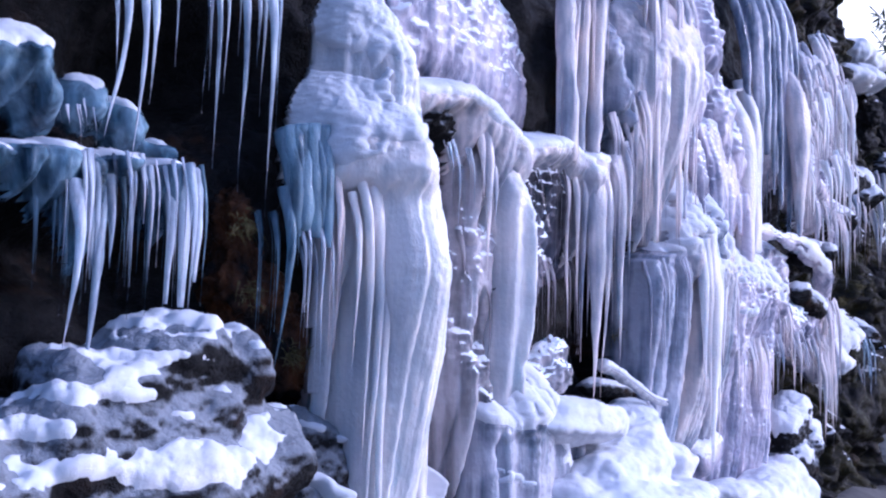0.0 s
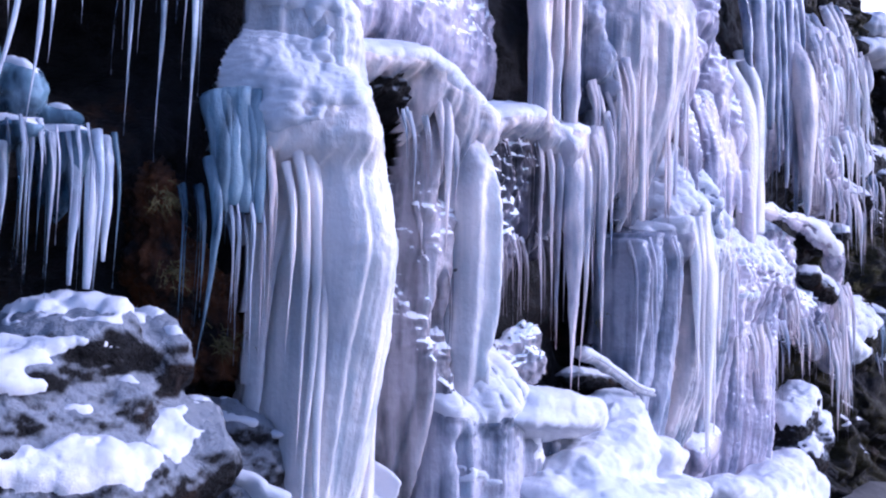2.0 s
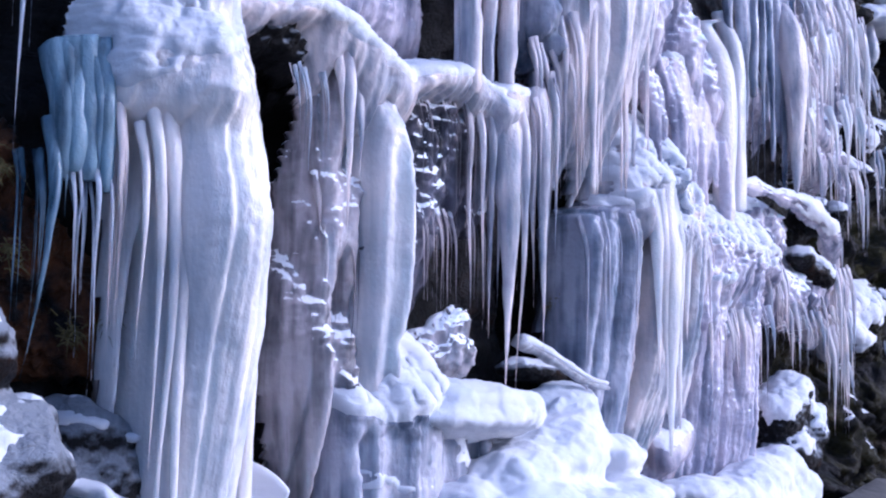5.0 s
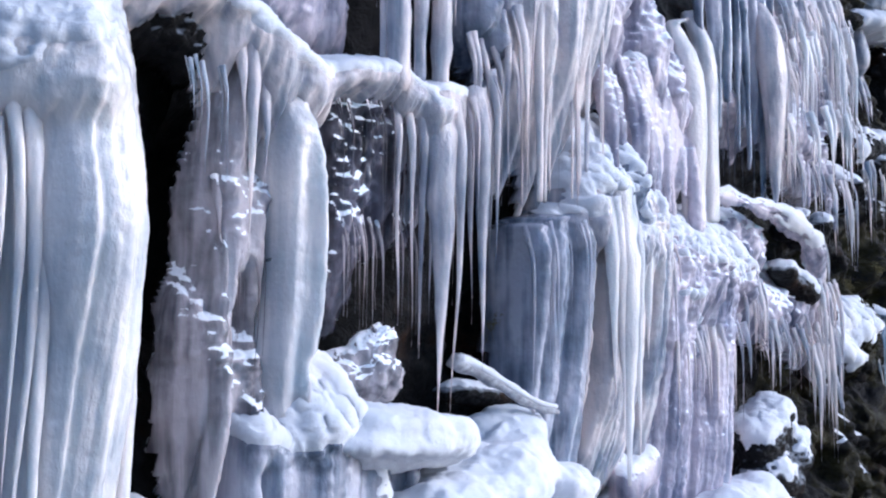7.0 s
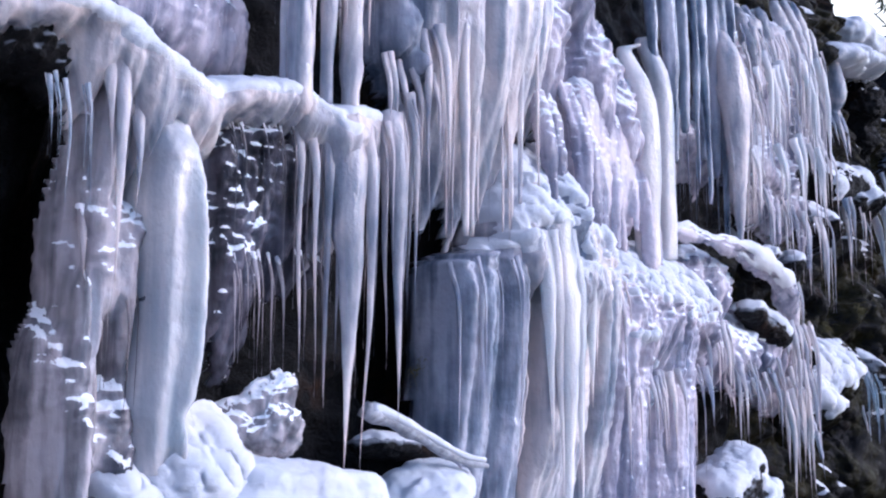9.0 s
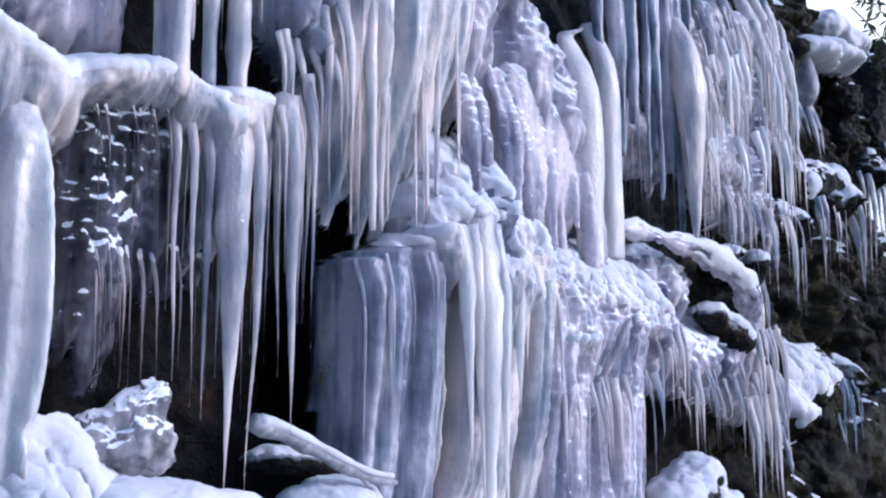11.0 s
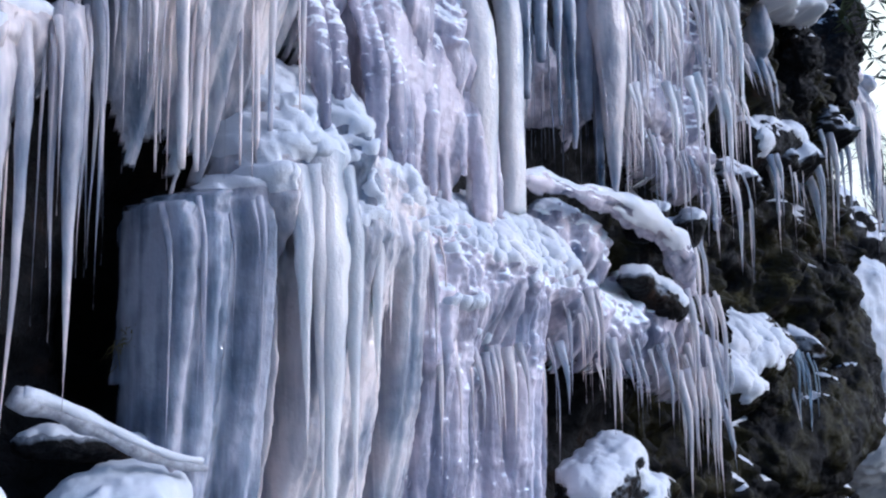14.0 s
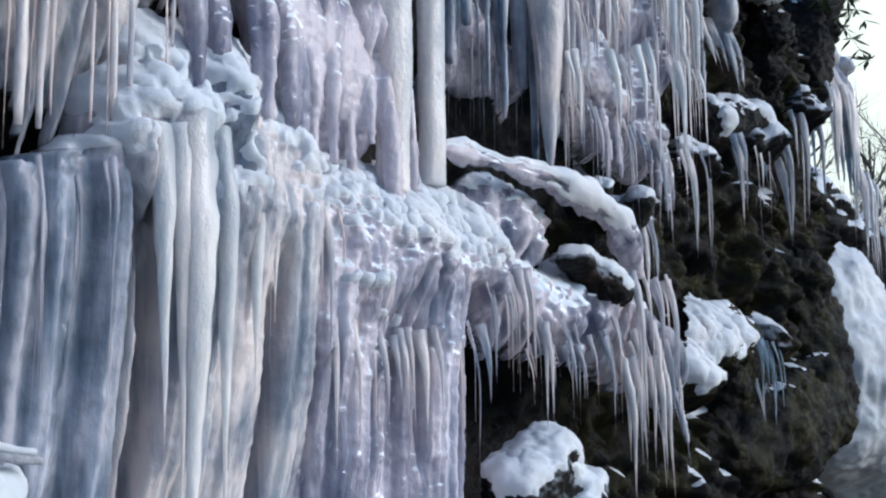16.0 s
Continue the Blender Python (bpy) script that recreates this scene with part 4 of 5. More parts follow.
icicles((7.88, 4.72, 4.90), (8.77, 4.76, 4.90), 14, 3.02, 2.75, 0.04, 510, "ribs of icicle on the ice fall", ICE, blunt=0.4)
icicles((7.89, 4.77, 4.60), (8.04, 4.76, 4.60), 6, 3.11, 2.71, 0.018, 535, "thin icicles at the fall's dark edge", ICE)
form("ice_curtain", row((8.46, 4.90, 5.16), (9.80, 5.18, 5.62), 12, 4.49, 4.57, 0.05, 511, 0.4, 0.06), ICE, "icicle curtain over the bulge", "ice curtain", seed=511, voxel=0.015, lump=0.01, rib=0.01, group="frozen curtains")
frozen_face("ice_bulge", [((9.41, 4.86, 4.78, 0.26, 0.23, 0.60), 0.4, 0.32), ((9.01, 4.77, 4.27, 0.25, 0.22, 0.43), 0.5, 0.34), ((9.68, 4.91, 4.19, 0.25, 0.21, 0.51), 0.6, 0.34), ((10.06, 4.96, 3.96, 0.20, 0.17, 0.47), 0.5, 0.32)], ICE_RIME, "frosted knobbly ice between the falls", "ice bulge", seed=534, rib=0.05, rough=0.09, sink=0.32, edge=0.1, deep=1.0, snow=(0.05, 0.05))
form("ice_fall", row((8.81, 4.77, 3.99), (10.50, 5.12, 4.06), 13, 3.19, 2.80, 0.05, 513, 0.5, 0.06) + chain([(9.53, 4.99, 3.77, 0.19, 0.12, 0.35), (10.04, 5.09, 3.50, 0.20, 0.12, 0.36)], 532),
    ICE_RIME, "frosted lumpy ice spilling down the cliff", "ice fall", seed=512, voxel=0.014, lump=0.04, rib=0.025, fine=0.012, group="frozen curtains", snow=(0.05, 0.035))
form("ice_column", [pillar((10.24, 5.08, 4.55), 2.96, 0.095, 0.09, ((0, 0.7), (0.15, 1.0), (0.4, 1), (1, 0.85)), 7, 514, 0.14), pillar((10.65, 5.20, 4.75), 3.08, 0.085, 0.08, ((0, 1.0), (1, 0.75)), 7, 515, 0.18)]
    , ICE_MILK, "smooth twin columns standing in the snow", "ice column", seed=514, voxel=0.013, lump=0.012, rib=0.016, group="frozen columns", snow=(-0.2, 0.02))
icicles((10.02, 5.11, 3.97), (11.00, 5.29, 4.51), 14, 3.73, 3.28, 0.012, 517, "thin icicles before the dark opening")
form("ice_curtain", row((10.52, 5.19, 5.72), (11.88, 5.38, 6.16), 10, 4.23, 3.28, 0.06, 518, 0.4, 0.06), ICE_BLUE, "tall bluish ice curtain", "ice curtain", seed=518, voxel=0.015, lump=0.02, rib=0.022, group="frozen curtains")
form("ice_column", [pillar((11.69, 5.21, 5.18), 3.28, 0.14, 0.12, ((0, 1), (0.4, 0.9), (0.75, 0.5), (1, 0.12)), 7, 519, 0.2)] + row((11.48, 5.21, 4.78), (12.15, 5.31, 4.98), 6, 3.90, 3.28, 0.05, 520),
    ICE, "long tapering white column", "ice column", seed=519, voxel=0.014, lump=0.012, rib=0.01, group="frozen columns")
icicles((11.46, 5.17, 4.60), (12.06, 5.27, 4.78), 8, 3.69, 3.28, 0.02, 521, "icicles on the tapering column", ICE)
icicles((11.16, 5.41, 4.50), (11.99, 5.54, 4.43), 18, 3.83, 3.34, 0.022, 522, "blue icicles in the shaded recess", ICE_BLUE)
form("ice_bulge", chain([(11.22, 5.42, 4.23, 0.13, 0.15, 0.16), (11.53, 5.46, 4.10, 0.13, 0.15, 0.12), (11.77, 5.50, 3.99, 0.13, 0.15, 0.13), (11.05, 5.40, 3.92, 0.11, 0.14, 0.16)], 523), ICE_RIME, "frosted ice in the shaded recess", "ice bulge", seed=523, voxel=0.018, lump=0.06, rib=0.01, fine=0.02, snow=(-0.05, 0.03))
form("ice_curtain", row((12.20, 5.40, 5.47), (15.18, 6.22, 6.63), 20, 4.77, 4.45, 0.055, 524, 0.1, 0.1) + chain([(12.66, 5.53, 5.41, 0.15, 0.14, 0.14), (13.51, 5.74, 5.56, 0.18, 0.14, 0.20), (14.44, 6.00, 5.67, 0.17, 0.14, 0.27)], 525),
    ICE, "ragged curtain of many thin icicles", "ice curtain", seed=524, voxel=0.017, lump=0.03, rib=0.025, fine=0.01, group="frozen curtains", snow=(-0.15, 0.03))
frozen_face("frosted_ice", [((12.23, 5.33, 4.26, 0.27, 0.23, 0.39), 0.35, 0.34), ((12.70, 5.41, 4.15, 0.28, 0.24, 0.40), 0.35, 0.36), ((13.40, 5.59, 4.08, 0.28, 0.24, 0.48), 0.4, 0.36), ((12.46, 5.37, 4.90, 0.33, 0.29, 0.54), 0.4, 0.34), ((13.38, 5.58, 4.94, 0.36, 0.31, 0.59), 0.4, 0.34), ((14.04, 5.76, 4.78, 0.22, 0.19, 0.51), 0.4, 0.3)], ICE_RIME,
    "frosted ice crust behind the hanging icicles", "ice bulge", seed=540, cell=0.018, rib=0.05, rough=0.16, sink=0.38, edge=0.12, snow=(-0.05, 0.05), snow_label="snow caught on the frosted crust")
icicles((11.80, 5.15, 5.10), (14.32, 5.78, 5.69), 34, 5.00, 4.06, 0.022, 526, "dense icicles over the ragged curtain", ICE, depth=0.12)
icicles((11.80, 5.15, 4.51), (14.19, 5.75, 5.12), 22, 4.34, 3.74, 0.02, 527, "dense icicles low on the ragged curtain", ICE, depth=0.12)
form("ice_bulge", chain([(12.59, 5.45, 4.41, 0.12, 0.16, 0.12), (12.33, 5.38, 4.07, 0.15, 0.16, 0.10), (12.89, 5.49, 4.00, 0.15, 0.16, 0.10), (13.67, 5.70, 4.00, 0.14, 0.16, 0.13)], 528) + row((12.05, 5.29, 3.96), (13.97, 5.74, 3.95), 16, 3.88, 3.34, 0.045, 529, 0.1, back=0.06),
    ICE_RIME, "frosted ice knobs below the curtain", "ice bulge", seed=528, voxel=0.017, lump=0.05, rib=0.022, fine=0.016, snow=(0.0, 0.04))
icicles((11.93, 5.22, 3.84), (13.88, 5.67, 3.88), 24, 3.70, 3.08, 0.022, 530, "icicles under the frosted knobs", ICE)

# ---- middle: crusted mound, wide columns, log and lower snow ----
frozen_face("ice_fall", [((8.02, 4.70, 2.66, 0.09, 0, 0.04), 2.25, 0.37), ((8.17, 4.67, 2.72, 0.13, 0, 0.05), 2.29, 0.40), ((8.39, 4.65, 2.77, 0.16, 0, 0.06), 2.35, 0.42)], ICE_BLUE,
    "broad blue-grey ice columns under a flat frosted shelf", "ice fall", seed=600, cell=0.012, rib=0.06, rough=0.08, sink=0.36, edge=0.16, deep=0.9, width=0.75, group="frozen columns", snow=(-0.25, 0.03, [(8.36, 4.61, 2.83, 0.12, 0.20, 0.04)]), snow_label="thin snow on the shelf of the columns")
frozen_face("ice_fall", [((8.48, 4.65, 2.86, 0.16, 0, 0.24), 0.44, 0.42), ((8.72, 4.64, 2.96, 0.31, 0, 0.45), 0.63, 0.47), ((9.10, 4.71, 3.00, 0.32, 0, 0.51), 0.96, 0.49), ((9.46, 4.81, 2.89, 0.28, 0, 0.51), 2.30, 0.47), ((9.01, 4.74, 2.63, 0.49, 0, 0.31), 2.13, 0.44), ((8.68, 4.71, 2.50, 0.30, 0, 0.29), 2.02, 0.40)], ICE,
    "frosted ice crown swelling over pale ribbed columns", "ice fall", feather=1.7, seed=642, cell=0.012, rib=0.05, rough=0.09, sink=0.36, deep=0.8, width=0.9, group="frozen columns",
    snow=(0.2, 0.06, [(8.79, 4.82, 3.34, 0.36, 0.40, 0.12), (9.09, 4.87, 3.35, 0.33, 0.40, 0.13), (9.44, 4.95, 3.28, 0.26, 0.40, 0.13), (8.53, 4.74, 3.07, 0.20, 0.40, 0.09), (8.43, 4.70, 2.85, 0.12, 0.30, 0.05), (9.62, 4.96, 3.07, 0.16, 0.30, 0.11), (8.72, 4.71, 3.00, 0.22, 0.30, 0.05)]), snow_label="crusty windblown snow over the frosted crown")
curtain("ice_column", [((8.72, 4.59, 2.99), 1.20, 0.125, 0.1, 0.0), ((8.56, 4.58, 2.91), 1.60, 0.075, 0.0, 0.0), ((9.07, 4.71, 3.06), 1.96, 0.085, 0.0, 0.0), ((8.89, 4.64, 2.97), 1.37, 0.075, 0.05, 0.0), ((8.64, 4.58, 2.92), 1.47, 0.07, 0.05, 0.0), ((9.25, 4.79, 2.90), 2.20, 0.04, 0.0, 0.0)],
    ICE_MILK, "cream-white icicle columns hanging in front", 603, "ice column")
icicles((7.91, 4.69, 2.63), (8.49, 4.64, 2.77), 12, 2.23, 1.58, 0.018, 610, "ribs of icicle on the broad columns", ICE_BLUE)
icicles((9.20, 4.80, 2.80), (9.77, 4.92, 2.73), 10, 2.46, 1.73, 0.018, 611, "slim icicles between the ice falls", ICE)

frozen_face("ice_apron", [((6.04, 4.51, 1.47, 0.16, 0.14, 0.15), 3.0, 0.32), ((6.27, 4.52, 1.51, 0.18, 0.16, 0.24), 3.0, 0.36), ((6.44, 4.53, 1.54, 0.17, 0.15, 0.27), 3.0, 0.36), ((6.67, 4.54, 1.48, 0.19, 0.17, 0.19), 3.0, 0.34), ((6.93, 4.60, 1.40, 0.12, 0.10, 0.14), 3.0, 0.3)], ICE_BLUE,
    "ice apron under a heap of fresh snow", "ice curtain", seed=701, rib=0.035, rough=0.10, sink=0.2, edge=0.1, deep=1.6,
    snow=(0.3, 0.07, [(6.25, 4.62, 1.59, 0.20, 0.30, 0.10), (6.48, 4.63, 1.70, 0.16, 0.30, 0.14), (6.73, 4.64, 1.58, 0.17, 0.30, 0.10), (6.38, 4.52, 1.55, 0.17, 0.30, 0.05)]), snow_label="rounded heap of fresh snow on the apron", feather=0.7)
form("ice_block", [(6.83, 4.82, 1.94, 0.14, 0.14, 0.10), (6.90, 4.82, 2.04, 0.07, 0.10, 0.05), (6.77, 4.81, 1.82, 0.19, 0.18, 0.12)], ICE_KNOT, "chunk of clear grey ice behind the snow heap", "ice block", seed=703, lump=0.12, wedge=0, inset=0.0, melt=1, rib=0.0, fine=0.03, snow=(-0.25, 0.015))
mound("snow_mound", [(7.93, 4.86, 1.57, 0.25, 0.20, 0.10), (7.48, 4.62, 1.23, 0.39, 0.32, 0.14), (6.95, 4.55, 1.15, 0.22, 0.28, 0.14), (8.15, 4.66, 1.21, 0.21, 0.28, 0.14), (6.62, 4.48, 0.98, 0.19, 0.30, 0.14), (7.31, 4.41, 0.92, 0.68, 0.40, 0.19), (8.40, 4.60, 0.99, 0.23, 0.25, 0.09)], "lumpy snow bank below the hanging icicles", 704, 0.018, 0.055, 0.016)
mound("snow_mound", [(6.63, 4.69, 1.57, 0.19, 0.30, 0.08), (6.82, 4.66, 1.56, 0.22, 0.30, 0.08), (7.04, 4.65, 1.52, 0.19, 0.30, 0.07), (6.79, 4.60, 1.44, 0.48, 0.30, 0.10)], "soft snow bank below the large icicles", 709, 0.016, 0.04, 0.016)
mound("snow_mound", [(9.15, 4.75, 0.95, 0.29, 0.25, 0.09), (10.13, 4.92, 0.87, 0.30, 0.25, 0.12), (11.09, 5.15, 0.98, 0.25, 0.22, 0.23), (11.59, 5.22, 0.67, 0.28, 0.25, 0.29), (9.52, 4.73, 0.57, 0.76, 0.40, 0.24)], "snow bank at the foot of the ice falls", 705, 0.018, 0.055, 0.016)
form("ice_lump", chain([(9.57, 4.94, 1.29, 0.08, 0.10, 0.15), (9.24, 4.87, 1.16, 0.09, 0.10, 0.10)], 706), ICE_RIME, "small frosted ice knob on the snow bank", "ice block", seed=706, lump=0.02)


def log():
    a, b = Vector((7.35, 4.76, 1.89)), Vector((8.13, 4.66, 1.61))
    t = np.linspace(0, 1, 26)
    path = np.array([a.lerp(b, f) for f in t])
    path[:, 2] += 0.025 * np.sin(t * 7) * t
    v, f = tube(path, 0.042 * (1 - 0.6 * t) + 0.006 * np.sin(t * 23), 12, 71, 0.2)
    root = part("fallen_branch", v, f, BARK, anchor=a)
    tagged(root, "frosted fallen branch leaning out of the hollow", "branch")
    path2 = path[1:25] + np.array([0, -0.015, 0.026])
    v, f = tube(path2, 0.030 * (1 - 0.6 * t[1:25]) * (0.75 + 0.5 * vn(t[1:25] * 9, 0.0, 72)), 10, 73, 0.3)
    part("snow_crust", v, f, SNOW, root, "thin crust of snow along the branch")


log()
form("rock", chain([(7.65, 4.87, 1.73, 0.17, 0.14, 0.06), (7.94, 4.83, 1.71, 0.13, 0.12, 0.05)], 707), ROCK_WET, "snow-flecked stones behind the branch", "rock", seed=707, lump=0.03, wedge=0, melt=4, rib=0, fine=0.012, snow=(0.05, 0.02))

# ---- right: drooping snow ledge, arched ledge, hanging curtain ----
frozen_face("ice_fall", [((9.72, 4.87, 2.59, 0.34, 0, 0.47), 0.79, 0.46), ((10.08, 4.90, 2.62, 0.44, 0, 0.47), 0.58, 0.48), ((10.54, 4.96, 2.66, 0.50, 0, 0.44), 0.50, 0.48), ((11.06, 5.06, 2.70, 0.34, 0, 0.35), 0.22, 0.45), ((10.60, 5.02, 2.23, 0.38, 0, 0.26), 2.65, 0.43), ((9.87, 4.92, 2.12, 0.42, 0, 0.29), 2.40, 0.43)], ICE_RIME,
    "snow-laden ice slope that turns into a frosted ribbed fall", "ice fall", seed=800, cell=0.011, rib=0.05, rough=0.12, sink=0.36, edge=0.16, width=0.5, group="frozen curtains",
    snow=(0.12, 0.055, [(10.37, 5.16, 3.02, 0.34, 0.40, 0.18), (10.74, 5.19, 2.96, 0.42, 0.40, 0.22), (11.18, 5.20, 2.89, 0.41, 0.40, 0.18), (10.14, 5.13, 2.99, 0.18, 0.40, 0.17), (10.35, 5.05, 2.80, 0.29, 0.30, 0.12), (11.40, 5.20, 2.85, 0.24, 0.30, 0.09), (9.88, 4.93, 2.45, 0.21, 0.30, 0.05), (10.12, 4.95, 2.30, 0.18, 0.30, 0.04)]), snow_label="thick snow on the slope of the ice", feather=1.2)
frozen_face("frosted_ice", [((11.57, 5.32, 3.02, 0.52, 0, 0.27), 0.20, 0.26), ((11.97, 5.34, 2.54, 0.72, 0, 0.25), 0.28, 0.30), ((12.82, 5.48, 2.62, 0.68, 0, 0.35), 0.42, 0.32)], ICE_RIME, "shaded streaked ice in the hollow under the rib", "ice bulge", seed=822, cell=0.016, rib=0.05, rough=0.12, sink=0.36, edge=0.08, deep=0.8, width=0.5, snow=(-0.2, 0.03))
icicles((10.12, 4.95, 2.19), (10.90, 5.05, 2.31), 16, 1.94, 1.36, 0.022, 802, "icicles on the ribbed fall", ICE)
icicles((10.96, 5.10, 2.56), (11.64, 5.23, 2.71), 14, 2.41, 1.96, 0.024, 803, "icicles under the ledge's lip", ICE)
icicles((9.55, 4.86, 2.26), (10.07, 4.94, 2.19), 12, 1.91, 1.39, 0.022, 804, "icicles below the frosted cascade", ICE)


def arched_rib():
    """A bowed rib of rock that carries snow on its back."""
    knots = np.array(((10.65, 5.18, 3.28), (11.07, 5.18, 3.29), (11.57, 5.22, 3.29), (12.09, 5.29, 3.25), (12.51, 5.35, 3.15), (12.77, 5.41, 2.99), (13.00, 5.53, 2.83)))
    t = np.linspace(0, 1, 60)
    path = np.stack([np.interp(t, np.linspace(0, 1, 7), knots[:, k]) for k in range(3)], axis=1)
    for _ in range(6):
        path[1:-1] = 0.5 * path[1:-1] + 0.25 * (path[:-2] + path[2:])
    v, f = tube(path, np.interp(t, (0, 0.3, 0.6, 0.85, 1), (0.04, 0.055, 0.085, 0.09, 0.06)), 28, 81, 0.22)
    v = np.array(v)
    nor = normals_of(v, f)
    v = v + nor * (0.12 * (fbm3(v * 7, 82) - 0.5) + 0.05 * (fbm3(v * 24, 83) - 0.5))[:, None]
    body = tagged(part("arched_ledge", v, f, ICE_RIME), "arched snow-covered rib over a dark hollow", "rock ledge")
    snow_on(v, f, (0.1, 0.05, [(12.34, 5.25, 3.11, 0.41, 0.30, 0.18), (11.77, 5.17, 3.20, 0.42, 0.30, 0.10)]), 84, "snow along the arched rib", body, 0.8)


arched_rib()
form("snowy_rock", [(12.23, 5.45, 2.85, 0.16, 0.14, 0.07), (12.47, 5.47, 2.78, 0.24, 0.16, 0.10), (12.60, 5.48, 2.68, 0.20, 0.14, 0.08)], ROCK_WET, "snow caught on a rock in the hollow under the rib", "rock", seed=85, voxel=0.016, lump=0.05, wedge=0, melt=3, rib=0, inset=0.0, fine=0.014, snow=(0.3, 0.05))
for spot, rr, seed in (((12.45, 5.39, 3.34), 0.11, 1), ((13.02, 5.49, 3.35), 0.14, 2)):
    form("snowy_rock", [(*spot, rr, rr, 0.7 * rr), (spot[0], spot[1] + 0.15, spot[2] - 0.08, rr, 1.5 * rr, rr)], ROCK_WET, "small rock knob capped with snow above the rib", "rock", seed=860 + seed, voxel=0.016, lump=0.03, wedge=0, melt=3, rib=0, inset=0.0, fine=0.01, snow=(0.25, 0.05))
icicles((11.38, 5.17, 2.31), (13.55, 5.61, 2.48), 44, 2.20, 1.71, 0.026, 808, "icicles under the arched rib", ICE, depth=0.08)
icicles((12.60, 5.36, 2.82), (13.53, 5.60, 2.85), 14, 2.32, 1.63, 0.028, 809, "icicles at the outer edge of the curtain", ICE)
icicles((12.67, 5.39, 2.22), (13.22, 5.52, 2.26), 6, 1.63, 1.19, 0.035, 806, "long icicles reaching down from the curtain", ICE)
icicles((12.57, 5.37, 3.12), (13.51, 5.62, 3.31), 10, 2.98, 2.55, 0.022, 807, "icicles hanging over the rib", ICE)
form("snowy_rock", chain([(11.73, 5.24, 1.57, 0.18, 0.22, 0.21), (11.35, 5.17, 1.41, 0.17, 0.22, 0.16), (12.04, 5.27, 1.41, 0.18, 0.22, 0.13), (11.59, 5.17, 1.12, 0.38, 0.30, 0.22)], 810), ROCK_WET,
    "snow-plastered rock at the foot of the ice", "rock", seed=810, voxel=0.018, lump=0.06, wedge=0, melt=4, rib=0, fine=0.02, snow=(0.3, 0.05, [(11.31, 5.08, 1.66, 0.15, 0.30, 0.18), (11.07, 5.05, 1.49, 0.14, 0.30, 0.14), (11.88, 5.16, 1.53, 0.18, 0.30, 0.08)]), snow_label="ragged snow plastered on the rock")
form("ice_lump", chain([(13.86, 5.79, 2.44, 0.10, 0.12, 0.14), (13.99, 5.80, 2.26, 0.09, 0.12, 0.14)], 811) + row((13.42, 5.59, 2.37), (14.00, 5.75, 2.26), 4, 1.92, 1.39, 0.035, 812), ICE_BLUE, "clear ice over a rock knob", "ice block", seed=811, lump=0.03)
icicles((13.31, 5.53, 2.27), (13.89, 5.69, 2.21), 5, 1.74, 1.17, 0.02, 813, "icicles on a bare rock knob", ICE)

# ---- far end: mossy rock, snow patches, slender icicles ----
form("rock", chain([(15.46, 6.34, 2.70, 0.29, 0.30, 0.20), (16.17, 6.48, 2.44, 0.27, 0.30, 0.37), (15.39, 6.32, 2.30, 0.23, 0.30, 0.25), (15.62, 6.42, 2.02, 0.31, 0.30, 0.20)], 900), ROCK_MOSS, "mossy dark rock shelf with a snow patch", "rock", seed=900, voxel=0.025, lump=0.1, wedge=0, melt=4, rib=0, fine=0.03, snow=(-0.3, 0.04))
frozen_face("snowy_shelf", [((14.97, 5.94, 2.45, 0.54, 0, 0.42), 0.23, 0.40), ((15.48, 6.08, 2.58, 0.32, 0, 0.29), 0.29, 0.42), ((14.40, 5.77, 2.15, 0.33, 0, 0.26), 0.18, 0.40)], ROCK_MOSS, "mossy shelf under a white snow patch", "rock ledge", seed=920, cell=0.02, rib=0.03, rough=0.15, sink=0.30, edge=0.1, deep=0.8,
    snow=(0.1, 0.08, [(14.79, 5.89, 2.48, 0.83, 0.40, 0.23), (15.38, 6.06, 2.72, 0.58, 0.40, 0.15), (14.32, 5.75, 2.19, 0.48, 0.40, 0.16)]), snow_label="white snow patch on the mossy shelf", feather=1.2)
form("hanging_ice", row((15.76, 6.15, 2.61), (16.34, 6.26, 2.54), 6, 2.12, 1.52, 0.05, 901), ICE, "merged icicles beside the snow patch", "icicles", seed=901, voxel=0.017, lump=0.02)
icicles((15.72, 6.13, 2.60), (16.22, 6.19, 2.53), 8, 2.12, 1.42, 0.022, 902, "icicles beside the snow patch")
form("rock", chain([(15.44, 6.28, 4.56, 0.25, 0.25, 0.21), (16.42, 6.44, 4.75, 0.24, 0.25, 0.23), (16.12, 6.53, 4.32, 0.29, 0.25, 0.28)], 903), ROCK, "dark boulders rimmed with snow", "rock", seed=903, voxel=0.025, lump=0.1, wedge=0, melt=4, rib=0, fine=0.03,
    snow=(0.1, 0.07, [(14.94, 6.03, 4.52, 0.24, 0.30, 0.12), (15.48, 6.19, 4.50, 0.14, 0.30, 0.14), (16.44, 6.32, 4.81, 0.20, 0.30, 0.20)]), snow_label="snow cushions on the boulders")
icicles((13.98, 5.69, 3.92), (14.78, 5.93, 4.00), 8, 3.52, 3.05, 0.028, 904, "slim icicles over mossy rock", ICE)
form("hanging_ice", row((15.77, 6.23, 4.80), (16.02, 6.27, 4.75), 4, 4.28, 3.48, 0.05, 905) + row((16.45, 6.28, 4.61), (16.89, 6.33, 4.64), 4, 4.15, 3.31, 0.05, 906), ICE, "merged icicles under the boulders", "icicles", seed=905, voxel=0.02, lump=0.02)
icicles((15.49, 6.15, 4.41), (16.86, 6.32, 4.64), 10, 4.10, 3.22, 0.026, 907, "slim icicles under the boulders", ICE)
